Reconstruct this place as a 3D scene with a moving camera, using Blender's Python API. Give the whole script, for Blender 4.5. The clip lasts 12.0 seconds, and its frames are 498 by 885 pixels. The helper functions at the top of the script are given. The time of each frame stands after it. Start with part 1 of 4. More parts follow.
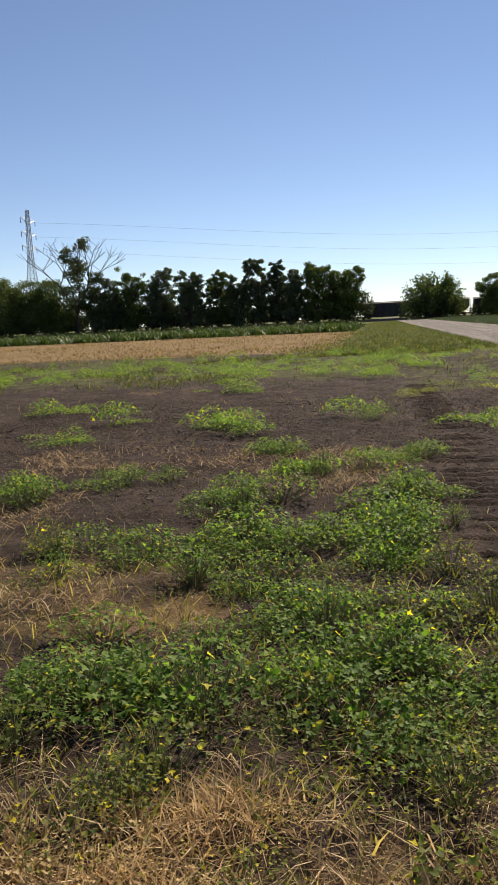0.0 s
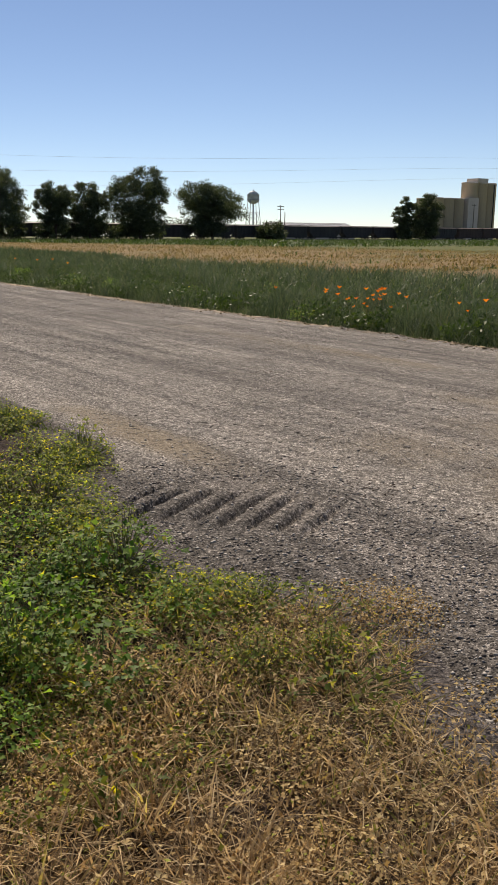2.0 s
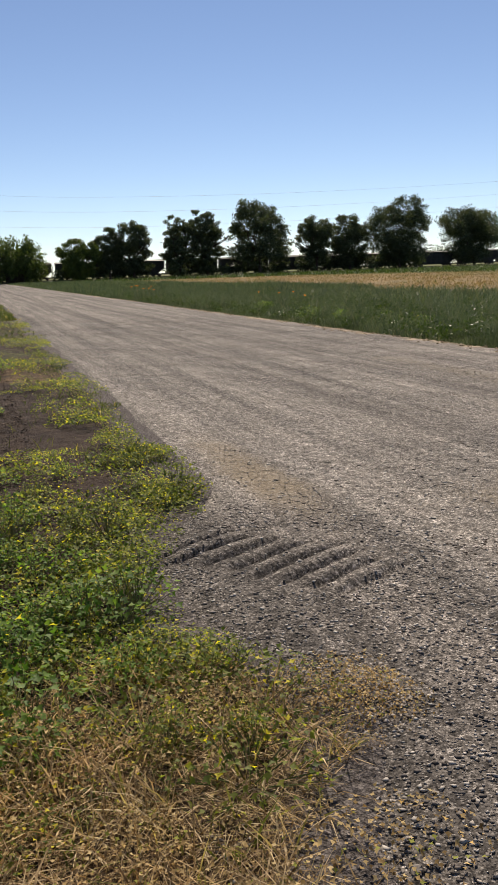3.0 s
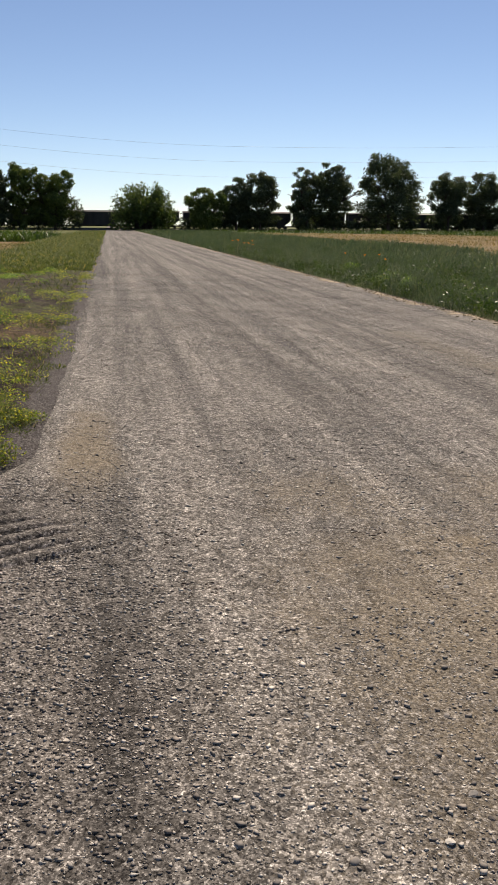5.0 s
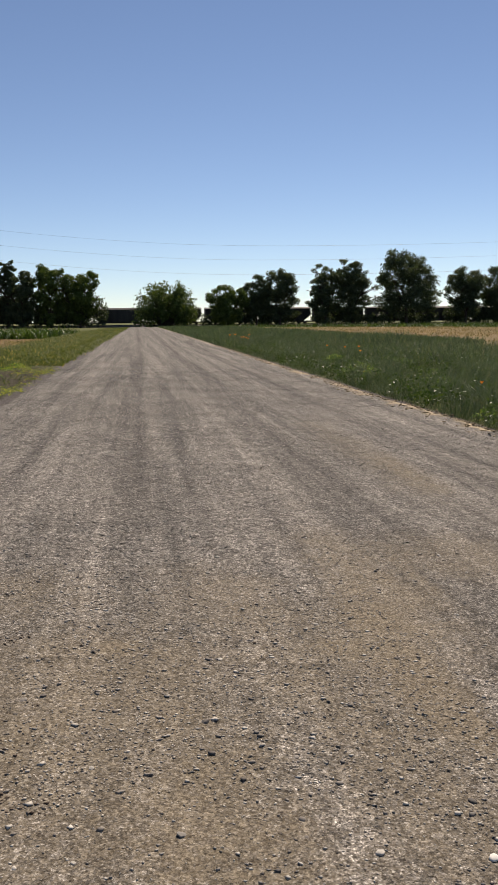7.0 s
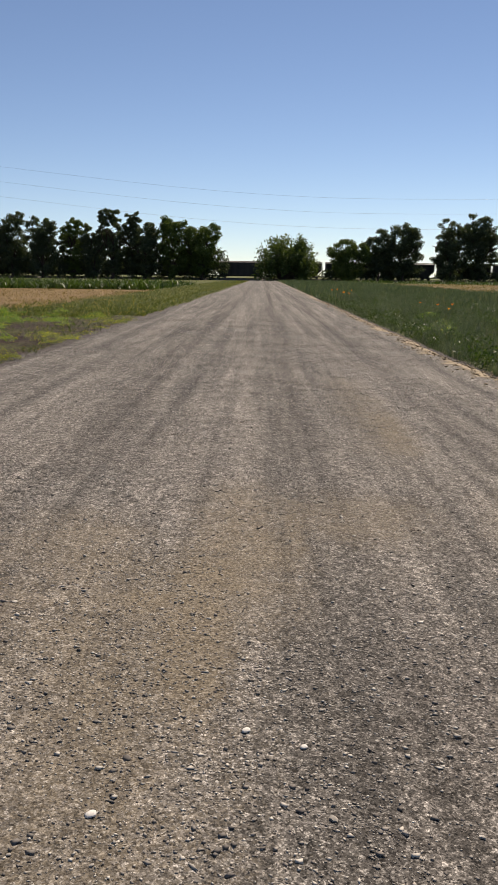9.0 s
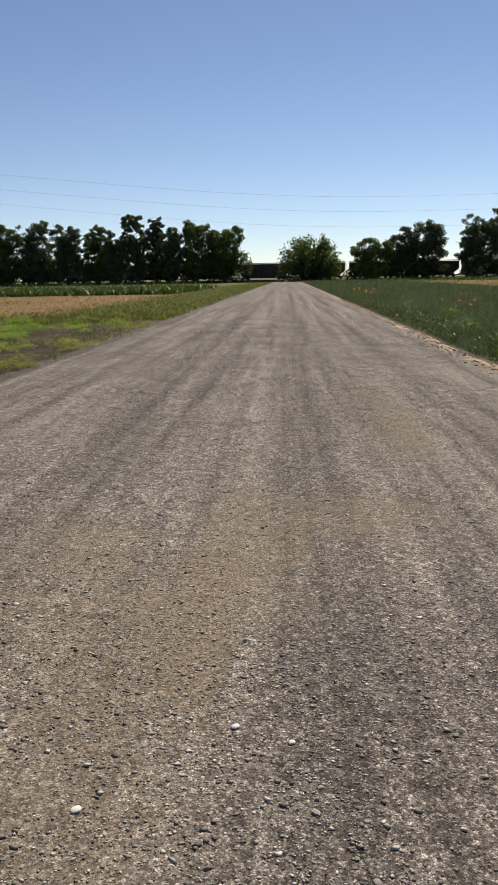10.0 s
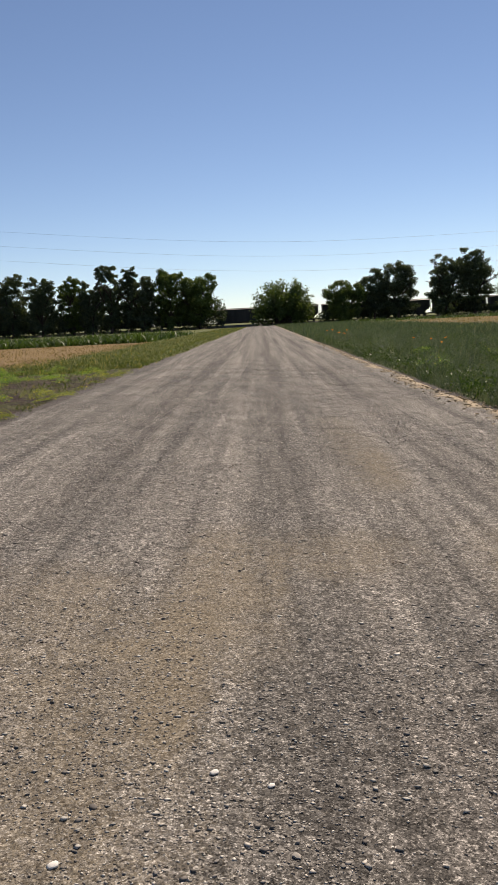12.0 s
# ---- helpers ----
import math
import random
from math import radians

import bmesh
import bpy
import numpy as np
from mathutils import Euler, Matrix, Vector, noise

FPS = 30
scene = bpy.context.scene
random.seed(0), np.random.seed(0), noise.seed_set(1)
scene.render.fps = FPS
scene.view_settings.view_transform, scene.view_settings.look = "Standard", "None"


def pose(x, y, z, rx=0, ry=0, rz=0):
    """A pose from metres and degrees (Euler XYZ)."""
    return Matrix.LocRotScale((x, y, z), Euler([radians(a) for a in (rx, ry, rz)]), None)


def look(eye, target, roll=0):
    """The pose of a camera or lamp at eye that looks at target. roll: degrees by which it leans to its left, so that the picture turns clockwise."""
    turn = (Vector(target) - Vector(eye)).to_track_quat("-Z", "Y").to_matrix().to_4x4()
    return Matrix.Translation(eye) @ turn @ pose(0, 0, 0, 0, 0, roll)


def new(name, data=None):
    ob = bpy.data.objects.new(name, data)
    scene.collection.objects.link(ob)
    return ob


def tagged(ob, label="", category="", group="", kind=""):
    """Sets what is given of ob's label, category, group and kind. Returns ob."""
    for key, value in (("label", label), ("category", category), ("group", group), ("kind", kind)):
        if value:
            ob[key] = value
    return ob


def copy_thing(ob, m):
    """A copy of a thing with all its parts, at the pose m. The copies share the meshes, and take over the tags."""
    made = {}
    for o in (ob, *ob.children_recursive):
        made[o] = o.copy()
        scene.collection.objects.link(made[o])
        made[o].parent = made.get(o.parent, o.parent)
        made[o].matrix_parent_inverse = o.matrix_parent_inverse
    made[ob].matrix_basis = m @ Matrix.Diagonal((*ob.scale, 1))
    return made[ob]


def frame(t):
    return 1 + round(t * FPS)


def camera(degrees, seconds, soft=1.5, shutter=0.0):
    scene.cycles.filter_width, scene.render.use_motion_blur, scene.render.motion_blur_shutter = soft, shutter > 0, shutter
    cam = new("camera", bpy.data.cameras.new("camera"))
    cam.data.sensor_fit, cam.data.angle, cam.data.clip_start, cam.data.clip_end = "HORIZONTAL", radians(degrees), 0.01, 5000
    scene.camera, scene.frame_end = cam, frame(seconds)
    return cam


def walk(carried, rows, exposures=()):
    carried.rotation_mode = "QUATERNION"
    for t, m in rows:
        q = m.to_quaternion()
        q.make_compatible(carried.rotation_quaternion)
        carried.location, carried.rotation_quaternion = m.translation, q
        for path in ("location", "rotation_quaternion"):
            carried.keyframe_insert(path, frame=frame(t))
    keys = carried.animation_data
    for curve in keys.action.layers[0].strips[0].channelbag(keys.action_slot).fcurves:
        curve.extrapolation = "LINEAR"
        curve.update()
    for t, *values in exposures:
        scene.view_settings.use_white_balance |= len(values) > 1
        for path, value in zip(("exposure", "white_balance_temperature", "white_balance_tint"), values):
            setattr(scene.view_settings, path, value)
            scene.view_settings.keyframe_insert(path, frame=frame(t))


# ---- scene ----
cam = camera(32.98, 12.0, soft=1.5)
PATH = [
    (0.0, pose(-7.318, 1.030, 1.223, 81.89, 2.65, 8.90)),
    (0.5, pose(-7.044, 1.064, 1.207, 82.18, 1.64, -3.21)),
    (1.0, pose(-6.674, 1.062, 1.257, 81.61, 0.83, -22.39)),
    (1.5, pose(-6.203, 1.014, 1.322, 79.64, -0.15, -37.61)),
    (2.0, pose(-5.757, 0.851, 1.333, 76.24, -0.26, -35.29)),
    (2.5, pose(-5.340, 0.763, 1.326, 76.74, 0.97, -25.77)),
    (2.7, pose(-5.165, 0.727, 1.333, 78.48, 1.77, -22.06)),
    (4.5, pose(-3.703, 0.096, 1.487, 76.43, 0.51, -10.17)),
    (5.0, pose(-3.252, 0.088, 1.512, 75.53, -0.40, -9.25)),
    (5.5, pose(-2.822, 0.075, 1.497, 77.26, 0.23, -8.27)),
    (6.0, pose(-2.387, 0.063, 1.510, 79.88, 0.27, -6.47)),
    (6.5, pose(-1.928, 0.101, 1.500, 81.29, 0.02, -7.27)),
    (7.0, pose(-1.498, 0.052, 1.477, 81.76, 0.47, -7.48)),
    (7.5, pose(-1.084, 0.044, 1.454, 81.51, -0.16, -5.84)),
    (9.5, pose(-0.035, 0.048, 1.442, 78.36, 0.02, 2.09)),
    (10.0, pose(-0.014, 0.024, 1.439, 78.87, 0.99, 2.51)),
    (10.5, pose(-0.018, 0.000, 1.441, 79.31, 1.46, 3.04)),
    (11.0, pose(-0.010, -0.018, 1.444, 80.63, 1.68, 2.66)),
    (11.5, pose(0.008, -0.009, 1.440, 81.53, 2.33, 1.55)),
    (12.0, pose(0.026, -0.004, 1.437, 81.80, 2.92, 0.79)),
]
walk(cam, PATH, ((0.0, 0.32, 7080, 16), (0.5, 0.32, 7080, 16), (1.0, 0.15, 7080, 16), (1.5, 0.04, 7080, 16), (2.0, 0.08, 7080, 16), (2.5, 0.18, 7080, 16), (5.0, 0.12, 7080, 16), (7.5, 0.0, 7080, 16), (12.0, 0.08, 7080, 16)))

# ---- world, sun, exposure ----
scene.view_settings.exposure = 0.0
SUN_AZ, SUN_EL = 22.0, 45.0          # degrees right of the road's direction, above the horizon
world = bpy.data.worlds.new("world")
scene.world = world
world.use_nodes = True
wn = world.node_tree.nodes
sky = wn.new("ShaderNodeTexSky")
sky.sky_type = "NISHITA"
sky.sun_disc = False
sky.sun_elevation, sky.sun_rotation = radians(SUN_EL), radians(SUN_AZ)
sky.altitude, sky.air_density, sky.dust_density, sky.ozone_density = 600, 0.75, 0.0, 3.0
wn["Background"].inputs["Strength"].default_value = 0.098
world.node_tree.links.new(sky.outputs[0], wn["Background"].inputs["Color"])
lamp = bpy.data.lights.new("sun", "SUN")
lamp.energy, lamp.angle, lamp.color = 6.2, radians(0.5), (1.0, 0.93, 0.80)
sun = new("sun", lamp)
az, el = radians(SUN_AZ), radians(SUN_EL)
sun_way = Vector((math.sin(az) * math.cos(el), math.cos(az) * math.cos(el), math.sin(el)))
sun.matrix_world = look(sun_way * 200, (0, 0, 0))


# ---- materials ----
def material(name, rough=0.8):
    m = bpy.data.materials.new(name)
    m.use_nodes = True
    b = m.node_tree.nodes["Principled BSDF"]
    b.inputs["Roughness"].default_value = rough
    b.inputs["Specular IOR Level"].default_value = 0.12 if rough > 0.85 else 0.4
    return m, m.node_tree, b


def node(tree, kind, **settings):
    n = tree.nodes.new("ShaderNode" + kind)
    for key, value in settings.items():
        n.inputs[key.replace("_", " ")].default_value = value
    return n


def ramp(tree, source, stops):
    n = tree.nodes.new("ShaderNodeValToRGB")
    while len(n.color_ramp.elements) < len(stops):
        n.color_ramp.elements.new(0.5)
    for e, (at, c) in zip(n.color_ramp.elements, stops):
        e.position, e.color = at, (*c, 1)
    tree.links.new(source, n.inputs[0])
    return n.outputs[0]


def mix(tree, fac, a, b, blend="MIX"):
    n = tree.nodes.new("ShaderNodeMix")
    n.data_type, n.blend_type = "RGBA", blend
    for slot, v in ((0, fac), (6, a), (7, b)):
        if hasattr(v, "links"):
            tree.links.new(v, n.inputs[slot])
        else:
            n.inputs[slot].default_value = v if slot == 0 else (*v, 1)
    return n.outputs[2]


def maths(tree, op, a, b=0.0, c=0.0):
    n = tree.nodes.new("ShaderNodeMath")
    n.operation = op
    for slot, v in enumerate((a, b, c)):
        if hasattr(v, "links"):
            tree.links.new(v, n.inputs[slot])
        else:
            n.inputs[slot].default_value = v
    return n.outputs[0]


def spot(tree, scale, detail=4.0, rough=0.6, lacunarity=2.0, stretch=None):
    co = tree.nodes.new("ShaderNodeTexCoord").outputs["Object"]
    if stretch:
        mp = tree.nodes.new("ShaderNodeMapping")
        mp.inputs["Scale"].default_value = stretch
        tree.links.new(co, mp.inputs[0])
        co = mp.outputs[0]
    n = node(tree, "TexNoise", Scale=scale, Detail=detail, Roughness=rough)
    tree.links.new(co, n.inputs["Vector"])
    return n.outputs[0]


def cells(tree, scale, feature="F1"):
    co = tree.nodes.new("ShaderNodeTexCoord").outputs["Object"]
    n = node(tree, "TexVoronoi", Scale=scale)
    n.feature = feature
    tree.links.new(co, n.inputs["Vector"])
    return n


def bump(tree, bsdf, height, strength, distance):
    n = node(tree, "Bump", Strength=strength, Distance=distance)
    tree.links.new(height, n.inputs["Height"])
    tree.links.new(n.outputs[0], bsdf.inputs["Normal"])


def zone(tree, channel):
    a = tree.nodes.new("ShaderNodeAttribute")
    a.attribute_name = "zone"
    s = tree.nodes.new("ShaderNodeSeparateColor")
    tree.links.new(a.outputs["Color"], s.inputs[0])
    return s.outputs[channel]


def ragged(tree, weight, noise_out, amount=0.9, soft=0.16):
    """Turns a smooth weight into a patchy mask with a broken outline."""
    v = maths(tree, "ADD", weight, maths(tree, "MULTIPLY", maths(tree, "SUBTRACT", noise_out, 0.5), amount))
    n = node(tree, "MapRange", From_Min=0.5 - soft, From_Max=0.5 + soft)
    tree.links.new(v, n.inputs["Value"])
    return n.outputs[0]


def ground_material():
    m, t, b = material("field_earth", 0.95)
    big, fine, grit = spot(t, 0.9, 6), spot(t, 9.0, 6, 0.7), spot(t, 60.0, 4, 0.7)
    soil = ramp(t, fine, ((0.3, (0.024, 0.016, 0.012)), (0.55, (0.056, 0.040, 0.032)), (0.8, (0.120, 0.090, 0.072))))
    soil = mix(t, 0.85, soil, ramp(t, spot(t, 2.2, 7, 0.7), ((0.32, (0.50, 0.49, 0.47)), (0.66, (1.45, 1.42, 1.36)))), "MULTIPLY")
    straw = ramp(t, fine, ((0.25, (0.075, 0.047, 0.022)), (0.5, (0.20, 0.132, 0.062)), (0.8, (0.36, 0.26, 0.14))))
    turf = ramp(t, fine, ((0.25, (0.045, 0.052, 0.016)), (0.5, (0.085, 0.095, 0.028)), (0.8, (0.17, 0.155, 0.055))))
    gravel = ramp(t, grit, ((0.3, (0.035, 0.030, 0.028)), (0.5, (0.105, 0.092, 0.085)), (0.75, (0.27, 0.24, 0.22))))
    patchy = spot(t, 2.4, 7, 0.75)
    col = mix(t, ragged(t, zone(t, 1), patchy, 1.3, 0.14), soil, turf)
    col = mix(t, ragged(t, zone(t, 0), patchy, 1.0, 0.16), col, straw)
    col = mix(t, ragged(t, zone(t, 2), fine, 0.7), col, gravel)
    col = mix(t, 0.5, col, ramp(t, grit, ((0.2, (0.45, 0.45, 0.45)), (0.75, (1.3, 1.3, 1.3)))), "MULTIPLY")
    t.links.new(col, b.inputs["Base Color"])
    bump(t, b, maths(t, "ADD", fine, maths(t, "MULTIPLY", grit, 0.6)), 1.0, 0.05)
    return m


def road_material():
    m, t, b = material("gravel_road", 0.95)
    big, mid, fine = spot(t, 0.7, 6, 0.65), spot(t, 5.0, 6, 0.7), spot(t, 70.0, 4, 0.8)
    streak = spot(t, 1.0, 6, 0.65, stretch=(2.6, 0.06, 1.0))
    tone = []
    for scale in (26.0, 60.0, 120.0, 230.0):
        c = cells(t, scale)
        s = t.nodes.new("ShaderNodeSeparateColor")
        t.links.new(c.outputs["Color"], s.inputs[0])
        tone.append((s, c))
    chip = maths(t, "ADD", maths(t, "MULTIPLY", tone[2][0].outputs[0], 0.5), maths(t, "MULTIPLY", tone[3][0].outputs[0], 0.5))
    grey = ramp(t, chip, ((0.12, (0.024, 0.0222, 0.0205)), (0.42, (0.106, 0.0975, 0.088)), (0.70, (0.176, 0.162, 0.147)), (0.92, (0.46, 0.43, 0.39))))
    for (s, c), lo, hi in ((tone[1], 0.6, 1.42), (tone[0], 0.78, 1.25)):
        grey = mix(t, 1.0, grey, ramp(t, s.outputs[1], ((0.05, (lo, lo, lo)), (0.95, (hi, hi, hi)))), "MULTIPLY")
    grey = mix(t, 0.9, grey, ramp(t, streak, ((0.32, (0.46, 0.46, 0.46)), (0.66, (1.46, 1.44, 1.41)))), "MULTIPLY")
    grey = mix(t, 0.6, grey, ramp(t, spot(t, 3.2, 6, 0.7, stretch=(2.2, 0.22, 1.0)), ((0.30, (0.55, 0.55, 0.55)), (0.70, (1.42, 1.42, 1.42)))), "MULTIPLY")
    sand = ramp(t, maths(t, "ADD", maths(t, "MULTIPLY", fine, 0.6), maths(t, "MULTIPLY", chip, 0.4)),
                ((0.30, (0.070, 0.055, 0.038)), (0.48, (0.162, 0.134, 0.096)), (0.62, (0.240, 0.202, 0.150)), (0.8, (0.40, 0.345, 0.26))))
    sand = mix(t, 0.8, sand, ramp(t, tone[1][0].outputs[2], ((0.05, (0.68, 0.66, 0.64)), (0.95, (1.28, 1.28, 1.28)))), "MULTIPLY")
    crust = node(t, "Clamp")
    t.links.new(maths(t, "MULTIPLY", maths(t, "SUBTRACT", zone(t, 0), 1.0), 4.0), crust.inputs["Value"])
    sand = mix(t, crust.outputs[0], sand, mix(t, mid, (0.26, 0.20, 0.13), (0.46, 0.38, 0.27)))
    dust = maths(t, "ADD", zone(t, 0), maths(t, "MULTIPLY", maths(t, "SUBTRACT", big, 0.5), 0.35))
    dust = maths(t, "ADD", dust, maths(t, "MULTIPLY", maths(t, "SUBTRACT", streak, 0.5), 0.55))
    dust = maths(t, "ADD", dust, maths(t, "MULTIPLY", maths(t, "SUBTRACT", mid, 0.54), 0.9))
    col = mix(t, ragged(t, dust, tone[2][0].outputs[2], 0.5, 0.42), grey, sand)
    col = mix(t, maths(t, "MULTIPLY", zone(t, 1), 0.8), col, mix(t, 0.75, grey, (0.42, 0.40, 0.40), "MULTIPLY"))
    col = mix(t, maths(t, "MULTIPLY", ragged(t, zone(t, 2), fine, 1.1, 0.12), 0.85), col, (0.085, 0.060, 0.046))
    t.links.new(col, b.inputs["Base Color"])
    h = maths(t, "ADD", maths(t, "MULTIPLY", tone[2][0].outputs[0], 0.6), maths(t, "MULTIPLY", fine, 0.6))
    h = maths(t, "ADD", h, maths(t, "MULTIPLY", tone[1][1].outputs["Distance"], -0.5))
    bump(t, b, h, 0.6, 0.006)
    return m


def plant_material(name, dark, mid, light, rough=0.55, pass_on=0.35, dry=None, dry_share=0.0, patch=0.8, tint=(1.5, 1.6, 0.7)):
    """Leaves and blades: every piece gets its own tone; thin, so some light comes through."""
    m, t, b = material(name, rough)
    g = t.nodes.new("ShaderNodeNewGeometry")
    o = t.nodes.new("ShaderNodeObjectInfo")
    r = maths(t, "FRACT", maths(t, "ADD", g.outputs["Random Per Island"], o.outputs["Random"]))
    col = ramp(t, r, ((0.0, dark), (0.5, mid), (1.0, light)))
    col = mix(t, 0.6, col, ramp(t, spot(t, patch, 4), ((0.32, (0.45, 0.50, 0.5)), (0.68, (1.35, 1.28, 1.15)))), "MULTIPLY")
    if dry:
        pick = maths(t, "FRACT", maths(t, "MULTIPLY", g.outputs["Random Per Island"], 37.7))
        col = mix(t, maths(t, "LESS_THAN", pick, dry_share), col, dry)
    t.links.new(col, b.inputs["Base Color"])
    b.inputs["Specular IOR Level"].default_value = 0.16
    tr = t.nodes.new("ShaderNodeBsdfTranslucent")
    t.links.new(mix(t, 1.0, col, tint, "MULTIPLY"), tr.inputs["Color"])
    mx = t.nodes.new("ShaderNodeMixShader")
    mx.inputs[0].default_value = pass_on
    out = t.nodes["Material Output"]
    t.links.new(b.outputs[0], mx.inputs[1])
    t.links.new(tr.outputs[0], mx.inputs[2])
    t.links.new(mx.outputs[0], out.inputs["Surface"])
    return m


def worn_material(name, a, c, scale, rough=0.7, metal=0.0, relief=0.1, stretch=None):
    m, t, b = material(name, rough)
    n = spot(t, scale, 6, 0.65, stretch=stretch)
    col = mix(t, 0.5, ramp(t, n, ((0.3, a), (0.7, c))), ramp(t, spot(t, scale * 9, 4), ((0.3, (0.75, 0.75, 0.75)), (0.7, (1.15, 1.15, 1.15)))), "MULTIPLY")
    t.links.new(col, b.inputs["Base Color"])
    b.inputs["Metallic"].default_value = metal
    bump(t, b, n, relief, 0.05)
    return m


M_GROUND = ground_material()
M_ROAD = road_material()
M_STONE = plant_material("stone_chip", (0.11, 0.098, 0.092), (0.26, 0.235, 0.215), (0.56, 0.52, 0.475), 0.8, 0.0)
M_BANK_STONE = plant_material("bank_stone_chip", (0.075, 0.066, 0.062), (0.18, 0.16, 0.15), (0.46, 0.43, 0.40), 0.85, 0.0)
M_CRUST = plant_material("pale_earth_crumb", (0.20, 0.150, 0.095), (0.32, 0.25, 0.165), (0.46, 0.37, 0.26), 0.9, 0.0)
M_PALE = worn_material("pale_stone", (0.52, 0.49, 0.44), (0.74, 0.71, 0.66), 30.0, 0.8)
M_CLOD = plant_material("earth_clod", (0.06, 0.043, 0.035), (0.105, 0.078, 0.062), (0.17, 0.13, 0.104), 0.95, 0.0)
M_WEED = plant_material("weed_leaf", (0.050, 0.115, 0.020), (0.120, 0.215, 0.040), (0.25, 0.35, 0.085), 0.55, 0.55, (0.46, 0.40, 0.05), 0.05)
M_WEED_YELLOW = plant_material("yellowing_weed_leaf", (0.062, 0.100, 0.022), (0.145, 0.185, 0.042), (0.29, 0.295, 0.070), 0.55, 0.55, (0.60, 0.52, 0.04), 0.10)
M_STEM = plant_material("weed_stem", (0.09, 0.12, 0.04), (0.16, 0.18, 0.07), (0.28, 0.22, 0.12), 0.7, 0.1)
M_GRASS = plant_material("tall_grass", (0.036, 0.055, 0.034), (0.072, 0.100, 0.060), (0.140, 0.165, 0.110), 0.5, 0.3, (0.20, 0.175, 0.10), 0.05, 0.45, tint=(1.3, 1.45, 0.9))
M_TURF = plant_material("short_grass", (0.075, 0.090, 0.024), (0.15, 0.155, 0.045), (0.27, 0.24, 0.09), 0.6, 0.4, (0.48, 0.36, 0.18), 0.3)
M_CROP = plant_material("green_crop", (0.025, 0.050, 0.014), (0.050, 0.085, 0.022), (0.09, 0.13, 0.035), 0.5, 0.25)
M_HERB = plant_material("field_herb", (0.036, 0.056, 0.016), (0.070, 0.095, 0.028), (0.130, 0.145, 0.048), 0.6, 0.35, (0.34, 0.27, 0.10), 0.10)
M_STUBBLE = plant_material("stubble", (0.115, 0.085, 0.032), (0.25, 0.188, 0.076), (0.41, 0.32, 0.14), 0.7, 0.25, tint=(1.3, 1.2, 0.7))
M_STRAW = plant_material("dry_straw", (0.16, 0.105, 0.052), (0.44, 0.315, 0.170), (0.74, 0.60, 0.39), 0.7, 0.4, tint=(1.25, 1.1, 0.85))
M_LEAF = plant_material("tree_leaf", (0.040, 0.055, 0.036), (0.068, 0.088, 0.054), (0.110, 0.132, 0.080), 0.6, 0.26)
M_LEAF_PALE = plant_material("pale_tree_leaf", (0.050, 0.078, 0.022), (0.082, 0.118, 0.036), (0.130, 0.165, 0.055), 0.6, 0.28)
M_BARK = worn_material("bark", (0.035, 0.026, 0.02), (0.09, 0.07, 0.055), 3.0, 0.9, 0.0, 0.6, (1, 1, 0.2))
M_DRYLEAF = plant_material("dry_leaf", (0.16, 0.105, 0.045), (0.43, 0.305, 0.135), (0.70, 0.55, 0.29), 0.7, 0.45, (0.28, 0.30, 0.06), 0.08, tint=(1.25, 1.1, 0.85))
M_POPPY = plant_material("poppy_petal", (0.75, 0.16, 0.01), (0.85, 0.22, 0.015), (0.9, 0.30, 0.02), 0.5, 0.3)
M_BODY = worn_material("dark_rail_car_paint", (0.020, 0.020, 0.022), (0.050, 0.047, 0.046), 0.6, 0.75, 0.0, 0.1, (1, 1, 0.3))
M_BODY_BROWN = worn_material("brown_rail_car_paint", (0.045, 0.026, 0.022), (0.085, 0.055, 0.045), 0.6, 0.75, 0.0, 0.1, (1, 1, 0.3))
M_STEEL = worn_material("dark_steel", (0.03, 0.028, 0.027), (0.09, 0.08, 0.075), 4.0, 0.6, 0.6)
M_GALV = worn_material("galvanised_steel", (0.22, 0.23, 0.24), (0.36, 0.37, 0.38), 2.0, 0.5, 0.5)
M_TANK = worn_material("pale_tank_paint", (0.40, 0.42, 0.44), (0.62, 0.63, 0.64), 0.4, 0.5)
M_CONCRETE = worn_material("tan_concrete", (0.54, 0.46, 0.385), (0.68, 0.59, 0.50), 0.15, 0.9, 0.0, 0.2, (1, 1, 0.15))
M_BALLAST = worn_material("ballast", (0.10, 0.09, 0.085), (0.26, 0.24, 0.22), 5.0, 0.95, 0.0, 0.8)
M_WOOD = worn_material("grey_pole_wood", (0.06, 0.05, 0.042), (0.14, 0.115, 0.095), 2.0, 0.9)
M_ROOF = worn_material("white_sheet_roof", (0.55, 0.56, 0.57), (0.72, 0.72, 0.72), 0.5, 0.4)

# ---- building helpers ----
rng = np.random.default_rng(7)


def lattice(ix, iy, seed):
    n = (ix.astype(np.int64) * 374761393 + iy.astype(np.int64) * 668265263 + seed * 974711) & 0x7FFFFFFF
    n = ((n ^ (n >> 13)) * 1274126177) & 0x7FFFFFFF
    return ((n ^ (n >> 16)) & 0xFFFF) / 65535.0


